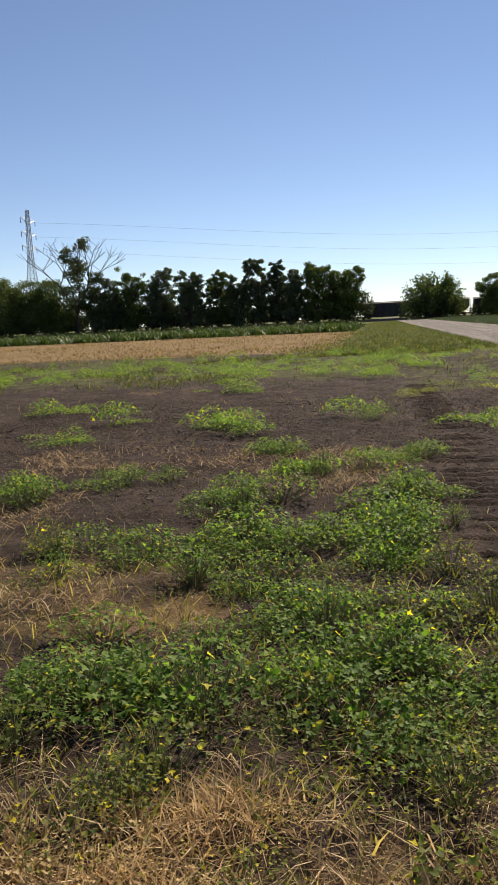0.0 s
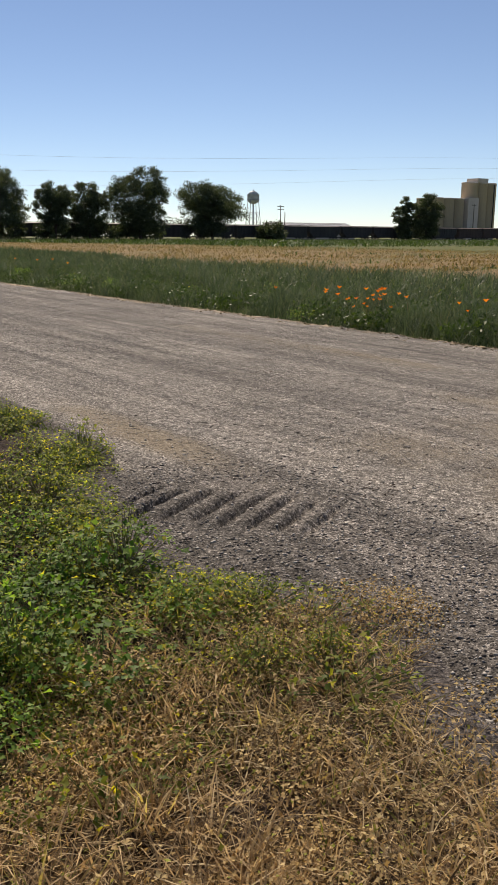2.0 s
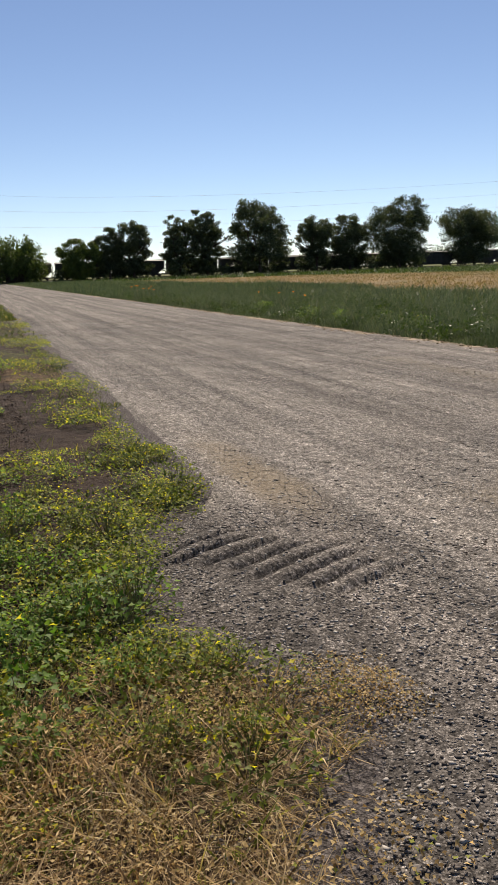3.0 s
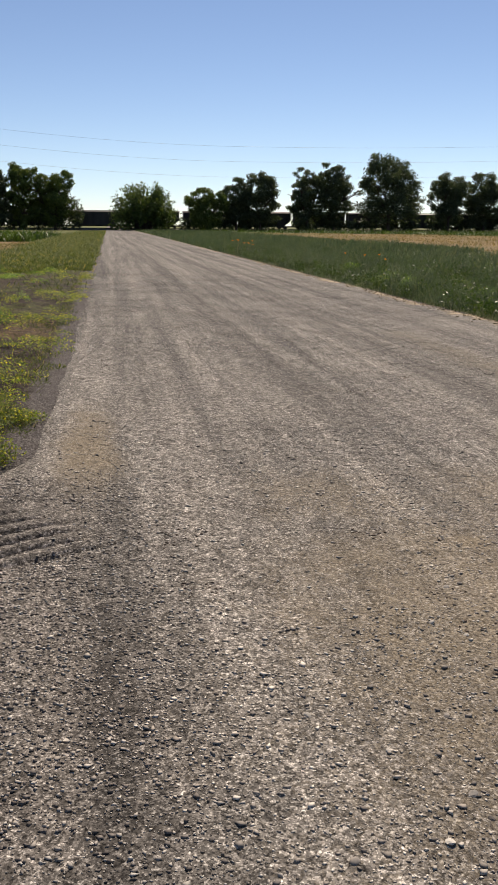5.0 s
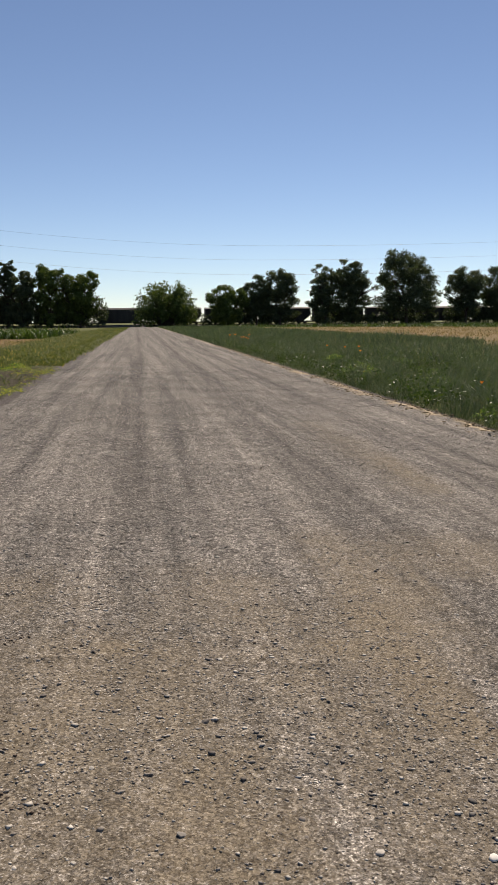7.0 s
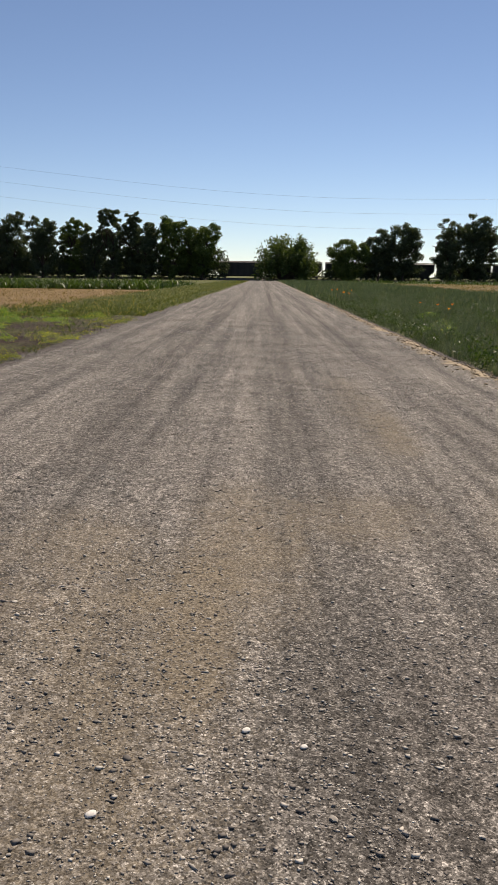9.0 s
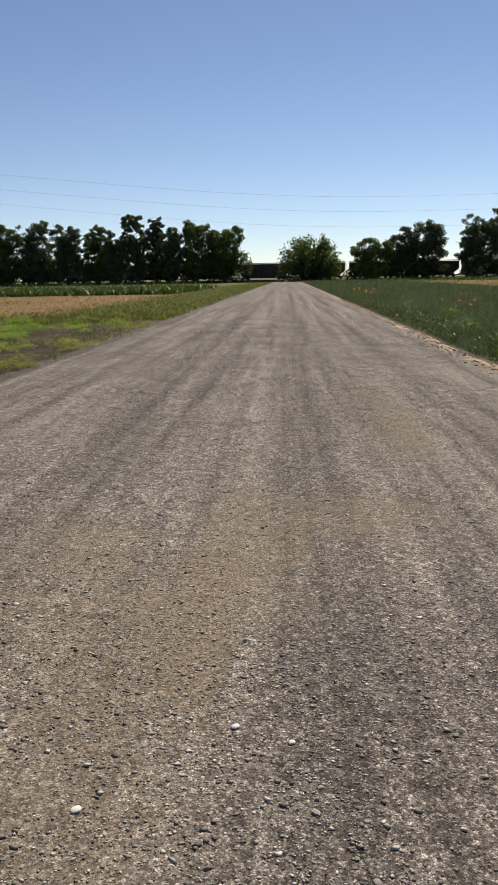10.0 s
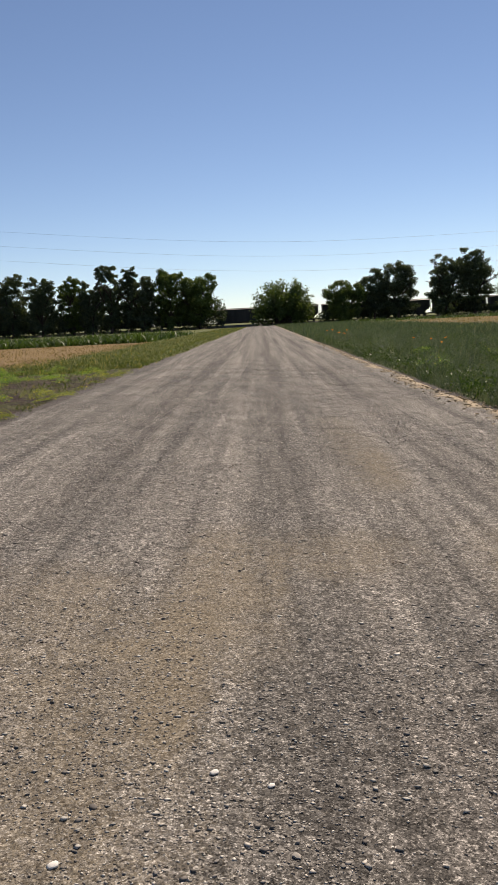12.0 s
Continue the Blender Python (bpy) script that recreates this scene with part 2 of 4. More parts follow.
def value_noise(x, y, scale, seed=0, octaves=3):
    """Smooth noise from 0 to 1 over the plan."""
    total, weight, s = 0.0, 0.0, 1.0 / scale
    for k in range(octaves):
        fx, fy = np.asarray(x) * s, np.asarray(y) * s
        ix, iy = np.floor(fx), np.floor(fy)
        u, v = fx - ix, fy - iy
        u, v = u * u * (3 - 2 * u), v * v * (3 - 2 * v)
        a, b = lattice(ix, iy, seed + k), lattice(ix + 1, iy, seed + k)
        c, d = lattice(ix, iy + 1, seed + k), lattice(ix + 1, iy + 1, seed + k)
        total = total + 0.5 ** k * ((a * (1 - u) + b * u) * (1 - v) + (c * (1 - u) + d * u) * v)
        weight += 0.5 ** k
        s *= 2.1
    return total / weight


def smooth(e0, e1, v):
    t = np.clip((v - e0) / (e1 - e0), 0, 1)
    return t * t * (3 - 2 * t)


ROAD_L, ROAD_R = -3.7, 3.65
TRACKS = ((-6.72, 4.7, 14.5, 0.5), (-6.15, 5.0, 8.4, 0.5), (-5.1, 6.0, 8.8, 0.55))  # tyre tracks: middle, from, to, width


def left_edge(y):
    """The road's ragged left side; it spreads on to the bank near the start."""
    return ROAD_L - 0.62 * smooth(5.2, 3.7, y) + 0.26 * np.exp(-((y - 2.55) / 0.45) ** 2) + 0.16 * (value_noise(y * 0 + 3, y, 1.3, 5) - 0.5) + 0.3 * (value_noise(y * 0 + 9, y, 7.0, 6) - 0.5)


def right_edge(y):
    return ROAD_R + 0.16 * (value_noise(y * 0 + 1, y, 1.1, 8) - 0.5) + 0.25 * (value_noise(y * 0 + 4, y, 6.0, 9) - 0.5)


def base_height(x, y):
    fade = np.clip(1 - np.maximum(0, y - 25) / 150, 0, 1)
    z = -0.045 * np.clip(x, -4.5, 3.3) * fade
    return z - 0.08 * smooth(-4.5, -5.5, x) - 0.06 * smooth(3.4, 4.4, x)


def tread(x, y):
    """Ridges that a tractor's tyre left on the bank."""
    u, v = (x + 3.86) * -0.53 + (y - 3.78) * 0.85, (x + 3.86) * 0.85 + (y - 3.78) * 0.53
    wave = np.abs(np.sin(u * math.pi / 0.118 + 0.5 * v + 0.5 * value_noise(x, y, 0.25, 40)))
    end = np.abs(v + 0.25 * u) + 0.22 * (value_noise(x, y, 0.14, 43) - 0.5)
    bank = smooth(0.52, 0.36, np.abs(u + 0.06)) * (0.55 + 0.7 * value_noise(x, y, 0.2, 44)) * smooth(0.36, 0.16, end) * 0.058 * (np.minimum(1.0, wave * 1.35) - 0.8)
    return bank


def ground_height(x, y):
    rough = smooth(ROAD_L - 0.7, ROAD_L - 1.2, x) + smooth(ROAD_R + 0.2, ROAD_R + 0.9, x)
    near = smooth(60, 20, np.hypot(x, y - 5))
    under = smooth(0.05, 0.5, np.minimum(x - left_edge(y), right_edge(y) - x))
    z = base_height(x, y) + tread(x, y) - 0.12 * under
    for cx, y0, y1, wide in TRACKS:
        rough = rough * (1 - 0.75 * smooth(wide * 0.65, wide * 0.5, np.abs(x - cx)) * smooth(y0 - 0.3, y0, y) * smooth(y1 + 0.3, y1, y))
    z = z + rough * near * (0.07 * (value_noise(x, y, 0.9, 11) - 0.5) + 0.05 * (value_noise(x, y, 0.16, 12, 2) - 0.5))
    return z


def fast_mesh(name, verts, loops, sizes, material_used, zones=None, flat=True):
    me = bpy.data.meshes.new(name)
    me.vertices.add(len(verts))
    me.vertices.foreach_set("co", np.asarray(verts, np.float32).ravel())
    me.loops.add(len(loops))
    me.loops.foreach_set("vertex_index", np.asarray(loops, np.int32))
    me.polygons.add(len(sizes))
    starts = np.concatenate(([0], np.cumsum(sizes)[:-1])).astype(np.int32)
    me.polygons.foreach_set("loop_start", starts)
    me.update(calc_edges=True)
    if zones is not None:
        at = me.color_attributes.new("zone", "FLOAT_COLOR", "POINT")
        at.data.foreach_set("color", np.asarray(zones, np.float32).ravel())
    if not flat:
        me.polygons.foreach_set("use_smooth", np.ones(len(sizes), bool))
    me.materials.append(material_used)
    me.validate()
    return me


def sheet(name, xs, ys, height, mat, zones, lift=0.0):
    gx, gy = np.meshgrid(xs, ys) if np.ndim(xs) == 1 else (xs, ys)
    ny, nx = gx.shape
    z = height(gx, gy) + lift
    idx = np.arange(nx * ny).reshape(ny, nx)
    q = np.stack([idx[:-1, :-1], idx[:-1, 1:], idx[1:, 1:], idx[1:, :-1]], -1).reshape(-1, 4)
    v = np.stack([gx, gy, z], -1).reshape(-1, 3)
    return fast_mesh(name, v, q.ravel(), np.full(len(q), 4), mat, zones(gx, gy).reshape(-1, 4), False)


def part(name, bm, mat, parent, label=""):
    me = bpy.data.meshes.new(name)
    bm.to_mesh(me)
    bm.free()
    me.materials.append(mat)
    ob = new(name, me)
    ob.parent = parent
    return tagged(ob, label)


def part_of(name, me, parent, label=""):
    ob = new(name, me)
    ob.parent = parent
    return tagged(ob, label)


def empty(name, m, label, category, group=""):
    ob = new(name)
    ob.matrix_basis = m
    ob.empty_display_size = 0.2
    return tagged(ob, label, category, group)


def add_box(bm, x0, x1, y0, y1, z0, z1, bevel=0.0):
    vs = [bm.verts.new(p) for p in ((x0, y0, z0), (x1, y0, z0), (x1, y1, z0), (x0, y1, z0), (x0, y0, z1), (x1, y0, z1), (x1, y1, z1), (x0, y1, z1))]
    fs = [bm.faces.new([vs[i] for i in f]) for f in ((3, 2, 1, 0), (4, 5, 6, 7), (0, 1, 5, 4), (1, 2, 6, 5), (2, 3, 7, 6), (3, 0, 4, 7))]
    if bevel:
        bmesh.ops.bevel(bm, geom=list({e for f in fs for e in f.edges}), offset=bevel, segments=1, affect="EDGES")


def add_tube(bm, a, b, r0, r1, n=8, cap=True):
    a, b = Vector(a), Vector(b)
    turn = (b - a).to_track_quat("Z", "Y").to_matrix()
    rings = []
    for at, r in ((a, r0), (b, r1)):
        rings.append([bm.verts.new(at + turn @ Vector((r * math.cos(2 * math.pi * k / n), r * math.sin(2 * math.pi * k / n), 0))) for k in range(n)])
    for k in range(n):
        f = bm.faces.new((rings[0][k], rings[0][(k + 1) % n], rings[1][(k + 1) % n], rings[1][k]))
        f.smooth = n > 6
    if cap:
        bm.faces.new(rings[0][::-1])
        bm.faces.new(rings[1])


def add_lathe(bm, profile, n=24, at=(0, 0)):
    rings = []
    for r, z in profile:
        rings.append([bm.verts.new((at[0] + r * math.cos(2 * math.pi * k / n), at[1] + r * math.sin(2 * math.pi * k / n), z)) for k in range(n)])
    for lo, hi in zip(rings, rings[1:]):
        for k in range(n):
            f = bm.faces.new((lo[k], lo[(k + 1) % n], hi[(k + 1) % n], hi[k]))
            f.smooth = True
    bm.faces.new(rings[0][::-1])
    bm.faces.new(rings[-1])


# ---- ground and road ----
def spread(lo, hi, step, far, growth):
    """Grid lines: even from lo to hi, then wider and wider out to far."""
    mid = list(np.arange(lo, hi, step))
    up, s = [hi], step
    while up[-1] < far:
        s *= growth
        up.append(up[-1] + s)
    down, s = [lo], step
    while down[-1] > -far:
        s *= growth
        down.append(down[-1] - s)
    return np.array(down[:0:-1] + mid + up)


def ground_zones(x, y):
    n = value_noise(x, y, 5.0, 20) - 0.5
    left, right = x < 0, x > 0
    straw = left * smooth(29, 33, y + 4 * n) * smooth(76, 74, y + 2 * n) * smooth(-8.6, -10, x + 2 * n)
    straw = np.maximum(straw, left * smooth(-3, 0, y) * smooth(3.2, 2.0, y + 2 * n) * 0.52)
    straw = np.maximum(straw, left * 0.48 * smooth(0.52, 0.75, value_noise(x, y, 2.2, 23)) * smooth(26, 10, y))
    straw = np.maximum(straw, right * smooth(18.5, 20.5, x + 3 * n - 0.02 * y) * smooth(72, 66, x + 8 * n + 0.02 * y) * smooth(200, 170, y) * (0.28 + 0.62 * value_noise(x * 0.35, y, 2.5, 27)))
    straw = np.maximum(straw, right * smooth(0.6, 0.2, np.abs(x - 3.8 - 0.35 * n)) * (0.25 + 0.5 * value_noise(x, y, 0.8, 28)))
    turf = left * smooth(13, 17, y + 5 * n) * smooth(34, 30, y) * (0.20 + 0.5 * value_noise(x, y, 2.0, 29))
    turf = np.maximum(turf, left * smooth(-8.5, -7, x + 1.5 * n) * smooth(9, 14, y) * (0.12 + 0.5 * value_noise(x, y, 1.6, 30)))
    turf = np.maximum(turf, left * smooth(-12, -8.5, x + 2 * n) * smooth(22, 32, y) * 0.8)
    turf = np.maximum(turf, left * smooth(74, 76, y))
    turf = np.maximum(turf, right * smooth(3.2, 4.0, x))
    turf = np.maximum(turf, left * 0.22 * smooth(0.45, 0.7, value_noise(x, y, 1.7, 25)))
    gravel = smooth(0.4, 0.0, np.maximum(left_edge(y) - x, x - right_edge(y))) * smooth(60, 30, y)
    gravel = np.where((x > left_edge(y)) & (x < right_edge(y)), 1.0, gravel * 0.8)
    behind = smooth(-1, -6, y)
    return np.stack([straw * (1 - behind) + 0.4 * behind, np.maximum(turf, 0.4 * behind), gravel, np.ones_like(straw)], -1)


gxs = spread(-11.5, -3.2, 0.06, 3200, 1.09)
gys = spread(0.6, 14.0, 0.07, 3200, 1.07)
ground = new("ground", sheet("ground", gxs, gys, ground_height, M_GROUND, ground_zones))
tagged(ground, "dark tilled earth with straw patches and thin green growth", "ground", kind="structure")


def road_zones(x, y):
    n = value_noise(x, y, 0.8, 30) - 0.5
    blob = lambda cx, cy, rx, ry: smooth(1.5, 0.3, np.hypot((x - cx) / rx, (y - cy) / ry) + 0.8 * n)
    sand = blob(-3.42, 5.3, 0.20, 1.1) * 0.95
    for cx, cy, rx, ry, k in ((-1.75, 2.7, 0.85, 1.5, 0.64), (-0.65, 2.5, 0.5, 1.4, 0.60), (-0.25, 4.4, 0.4, 1.2, 0.66), (0.35, 5.0, 0.7, 0.6, 0.55),
                              (1.0, 9.5, 0.35, 3.0, 0.48), (1.6, 4.6, 0.5, 1.0, 0.5), (-2.2, 4.2, 0.5, 0.5, 0.5), (-1.1, 4.2, 0.45, 0.7, 0.5), (-0.32, 4.5, 0.08, 0.9, 0.75), (0.04, 4.7, 0.08, 0.8, 0.7), (-0.38, 3.9, 0.22, 0.4, 0.85),
                              (-1.62, 3.55, 0.13, 0.14, 1.0), (-0.62, 3.5, 0.14, 0.14, 0.9), (1.1, 8.4, 0.25, 1.6, 0.7), (-0.4, 3.0, 0.18, 0.9, 0.85), (-1.3, 2.2, 0.4, 0.7, 0.8)):
        sand = np.maximum(sand, k * blob(cx, cy, rx, ry))
    sand = np.maximum(sand, 1.4 * smooth(0.44, 0.22, right_edge(y) - x + 0.5 * n + 0.3 * (value_noise(x, y, 0.25, 39) - 0.5)) * (0.5 + 0.7 * value_noise(x, y, 0.6, 42)))
    dark = smooth(-0.1, 0.6, ROAD_L + 0.75 - x + 0.5 * n) * smooth(5.0, 4.0, y) * 0.95
    dark = np.maximum(dark, 0.75 * blob(0.75, 2.5, 0.75, 1.0))
    for lane in (-1.55, 0.25, 1.9):
        dark = np.maximum(dark, 0.62 * smooth(0.34, 0.1, np.abs(x - lane - 0.3 * (value_noise(y * 0, y, 14, 33) - 0.5)) + 0.25 * n) * smooth(5, 8, y))
    clod = np.zeros_like(x)
    for cx, cy, r in ((-2.1, 3.66, 0.13), (-1.72, 3.62, 0.08), (-1.93, 2.36, 0.13), (-2.03, 3.01, 0.09), (-3.0, 3.6, 0.13), (-1.0, 3.62, 0.05), (-0.64, 2.59, 0.035), (0.77, 4.8, 0.05),
                      (-2.95, 3.1, 0.1), (-1.03, 7.32, 0.13), (-0.38, 8.08, 0.14), (-2.0, 2.72, 0.07)):
        clod = np.maximum(clod, smooth(1.5, 0.5, np.hypot(x - cx, (y - cy) * 0.8) / (0.8 * r) + 2.2 * (value_noise(x, y, 0.09, 34) - 0.5)))
    return np.stack([sand, dark, clod * 0.3, np.ones_like(x)], -1)


def road_height(x, y):
    ring = sum(0.012 * np.exp(-((np.hypot(x - cx, (y - cy) * 1.1) - 0.2) / 0.03) ** 2) * (y < cy) for cx, cy in ((-1.87, 3.62), (-0.85, 3.5)))
    ruts = -0.02 * sum(np.exp(-((x - lane) / 0.3) ** 2) for lane in (-1.55, 0.25, 1.9)) * smooth(4, 9, y)
    loose = 0.016 * (value_noise(x, y, 0.35, 35) - 0.5) * smooth(13, 8, y) + 0.008 * (value_noise(x, y, 0.07, 36, 2) - 0.5) * smooth(8, 5, y)
    edge = smooth(0.0, 0.25, np.minimum(x - left_edge(y), right_edge(y) - x))
    return base_height(x, y) + tread(x, y) + (ring + ruts + loose + 0.012 + 0.05 * smooth(0.7, 0.35, right_edge(y) - x) * value_noise(x, y, 0.3, 38)) * edge - 0.012 * (1 - edge)


rys = np.concatenate([np.arange(-8, 1.0, 0.3), np.arange(1.0, 3.0, 0.035), np.arange(3.0, 4.5, 0.016), np.arange(4.5, 9.0, 0.035), np.arange(9.0, 25, 0.12), np.arange(25, 80, 0.8), np.arange(80, 231, 3.0)])
u = np.concatenate([np.linspace(0, 0.2, 80)[:-1], np.linspace(0.2, 1, 110)])
rgy = np.repeat(rys[:, None], len(u), 1)
rgx = left_edge(rgy) + (right_edge(rgy) - left_edge(rgy)) * u[None, :]
road = new("road", sheet("road", rgx, rgy, road_height, M_ROAD, road_zones, 0.006))
tagged(road, "grey gravel farm road with dusty tan patches and wheel ruts", "road", kind="structure")


# ---- trees ----
def leaf_cloud(name, centres, radii, counts, size, mat, seed, droop=0.0):
    """Many small folded leaf sprays spread through clumps."""
    r = np.random.default_rng(seed)
    pts = []
    for c, rad, k in zip(centres, radii, counts):
        d = r.normal(size=(k, 3))
        far = np.linalg.norm(d, axis=1)[:, None]
        d *= (1.12 * r.random((k, 1)) ** 0.55 - 0.10 * r.random((k, 1))) / far * np.asarray(rad)
        d[:, 2] -= droop * np.hypot(d[:, 0], d[:, 1]) * r.random(k)
        pts.append(np.asarray(c) + d)
    p = np.concatenate(pts)
    n = len(p)
    a = r.normal(size=(n, 3))
    a /= np.linalg.norm(a, axis=1)[:, None]
    b = np.cross(a, r.normal(size=(n, 3)))
    b /= np.linalg.norm(b, axis=1)[:, None]
    s = size * (0.55 + 0.9 * r.random(n))[:, None]
    up = np.cross(a, b)
    v = np.stack([p - a * s, p - b * s * 0.45 + up * s * 0.12, p + a * s, p + b * s * 0.45 + up * s * 0.12], 1).reshape(-1, 3)
    return fast_mesh(name, v, np.arange(4 * n), np.full(n, 4), mat)


def add_limbs(bm, r, at, way, length, radius, depth, tips, lean=0.25):
    """A limb that bends, tapers and forks."""
    steps = 3
    for k in range(steps):
        nxt = at + way * (length / steps)
        add_tube(bm, at, nxt, radius * (1 - 0.22 * k / steps), radius * (1 - 0.22 * (k + 1) / steps), 7 if depth > 1 else 5, False)
        at = nxt
        way = (way + Vector(r.normal(size=3)) * 0.13 * lean * 4 / 3).normalized()
    tips.append(at.copy())
    if depth > 0:
        for k in range(2 + int(r.random() < 0.6)):
            turn = Vector(r.normal(size=3))
            turn.z = abs(turn.z) * 0.5
            add_limbs(bm, r, at, (way + turn * (0.55 + lean)).normalized(), length * (0.6 + 0.2 * r.random()), radius * 0.6, depth - 1, tips, lean)


def tree(x, y, width, height, seed, label, mat, leaves=6000, low=0.12, clumps=26, size=0.42, droop=0.0, bare=False):
    """Trunk and limbs under a crown of clumps with gaps between them."""
    r = np.random.default_rng(seed)
    z = float(base_height(np.array(x), np.array(y)))
    ob = empty("tree", pose(x, y, z), label, "tree", "line of trees before the train")
    bm, tips = bmesh.new(), []
    trunk_h = height * max(low + 0.12, 0.2)
    girth = (0.022 if not bare else 0.013) * height
    add_lathe(bm, ((girth * 1.5, -0.2), (girth * 1.1, 0.5), (girth * 0.9, trunk_h * 0.6), (girth * 0.8, trunk_h)), 9)
    for k in range(4 if not bare else 5):
        ang = 2 * math.pi * (k + r.random() * 0.6) / 4
        way = Vector((math.cos(ang) * 0.55 * width / height * 1.6, math.sin(ang) * 0.4, 1)).normalized()
        add_limbs(bm, r, Vector((0, 0, trunk_h * 0.95)), way, (height - trunk_h) * (0.42 if bare else 0.31), girth * 0.62, 2 if not bare else 3, tips)
    part("trunk", bm, M_BARK, ob)
    cen, rad = [], []
    hw, bottom = width / 2, height * low
    phase = r.random(4) * 2 * math.pi
    holes = [(hw * (1.3 * r.random() - 0.65), bottom + (height - bottom) * (0.2 + 0.6 * r.random()), width * (0.035 + 0.035 * r.random())) for _ in range(3)]
    mid, half = bottom + (height - bottom) * 0.46, (height - bottom) * 0.54
    while len(cen) < clumps * 2:
        ang, out = r.random() * 2 * math.pi, r.random() ** 0.5
        edge = 0.92 + 0.11 * math.sin(3 * ang + phase[0]) + 0.09 * math.sin(5 * ang + phase[1]) + 0.06 * math.sin(9 * ang + phase[2])
        cx = math.cos(ang) * out * edge * hw
        cz = mid + math.copysign(abs(math.sin(ang)) ** 0.85, math.sin(ang)) * out * edge * half
        s = width * (0.062 + 0.055 * r.random()) * (1.45 - 0.7 * out)
        if cz < s or any(math.hypot(cx - hx, cz - hz) < hr for hx, hz, hr in holes):
            continue
        cen.append(np.array((cx, r.normal() * hw * 0.35 * math.sqrt(max(0.05, 1 - out * out)), min(cz, height - s * 0.6))))
        rad.append((s * 1.25, s * 1.25, s * 0.9))
    if bare:
        keep = [k for k, c in enumerate(cen) if abs(c[0]) < hw * 0.35 and c[2] > height * 0.25]
        cen, rad = [cen[k] for k in keep], [rad[k] for k in keep]
    vol = np.array([a[0] ** 2 for a in rad])
    counts = np.maximum(20, (leaves * vol / vol.sum())).astype(int)
    part_of("crown", leaf_cloud("crown", cen, rad, counts, size, mat, seed + 1, droop), ob)
    return ob


DARK_TREE = "tall dark green broadleaf tree, backlit, at the far field edge"
PALE_TREE = "pale green bushy tree, backlit, at the far field edge"
for k, (x0, x1, top, pale, low) in enumerate((
        (-127, -106, 18.0, 1, 0.02), (-113, -94, 16.0, 1, 0.02), (-91, -80, 17.5, 0, 0.05), (-84, -73, 18.6, 1, 0.04), (-74, -64.5, 17.6, 0, 0.06), (-65, -55.5, 17.2, 0, 0.06),
        (-56, -49, 17.4, 1, 0.08), (-50, -43, 15.0, 0, 0.05), (-45, -37.5, 19.8, 0, 0.1), (-39.5, -33, 18.6, 0, 0.1), (-36, -28, 15.0, 0, 0.05), (-29.6, -20, 17.6, 1, 0.06), (-22.5, -11.5, 15.8, 1, 0.04),
        (18.0, 28.5, 11.8, 1, 0.06), (27.2, 36.5, 14.2, 0, 0.12), (32.5, 44.0, 15.6, 0, 0.14), (46, 56.2, 17.6, 0, 0.12), (54.5, 65, 18.8, 0, 0.12), (65.5, 83.8, 20.8, 0, 0.14),
        (86.7, 98.3, 16.8, 0, 0.1), (98, 110.5, 17.3, 0, 0.1), (109.5, 128.6, 21.6, 0, 0.1), (135.3, 158, 18.4, 0, 0.12), (229.3, 239, 16.4, 0, 0.03), (236, 250, 17.6, 0, 0.03))):
    tree((x0 + x1) / 2, 236 + 2.0 * math.sin(k * 2.3), (x1 - x0) * 1.04, top, 100 + k, PALE_TREE if pale else DARK_TREE, M_LEAF_PALE if pale else M_LEAF,
         leaves=4000 + int(78 * (x1 - x0) * top), low=low, clumps=70, size=0.27)
tree(-92.5, 232, 17, 27.5, 300, "half-bare tree with dead branches above the leaves", M_LEAF, leaves=3600, low=0.1, clumps=60, bare=True)


def spray_bush(x, y, width, height, seed, label, mat, leaves, category="bush"):
    """A round shrub whose upper twigs stick out like spikes."""
    r = np.random.default_rng(seed)
    ob = empty("bush", pose(x, y, float(base_height(np.array(x), np.array(y)))), label, category)
    bm, cen, rad = bmesh.new(), [], []
    for k in range(110):
        ang, lift = r.random() * 2 * math.pi, 0.12 + 0.88 * r.random() ** 0.8
        d = width / 2 * math.sqrt(max(0.02, 1 - (0.93 * lift) ** 2.4)) * (0.72 + 0.30 * r.random())
        tip = Vector((math.cos(ang) * d, math.sin(ang) * d * 0.8, height * lift * (0.92 + 0.1 * r.random())))
        add_tube(bm, (tip.x * 0.1, tip.y * 0.1, 0.0), tip, 0.10, 0.02, 5, False)
        for q in range(4):
            f = 0.5 + 0.5 * (q + r.random()) / 4
            cen.append(np.array((tip.x * f, tip.y * f, tip.z * f)))
            s = width * (0.13 - 0.085 * f)
            rad.append((s, s, s * 1.25))
    tagged(part("stem", bm, M_BARK, ob), kind="stuff")
    vol = np.array([a[0] ** 2 for a in rad])
    part_of("foliage", leaf_cloud("foliage", cen, rad, np.maximum(8, leaves * vol / vol.sum()).astype(int), 0.34, mat, seed + 1), ob)
    return ob


spray_bush(6.3, 234, 20.5, 12.5, 410, "large rounded pale green shrub beside the road's far end", M_LEAF_PALE, 15000)
spray_bush(170, 236, 14, 6.8, 411, "low dark rounded shrub before the train", M_LEAF, 5000)
spray_bush(303, 240, 11, 9.0, 412, "dark shrub past the end of the train", M_LEAF, 3000)
spray_bush(316, 238, 14, 8.0, 413, "dark spreading shrub past the end of the train", M_LEAF, 3500)


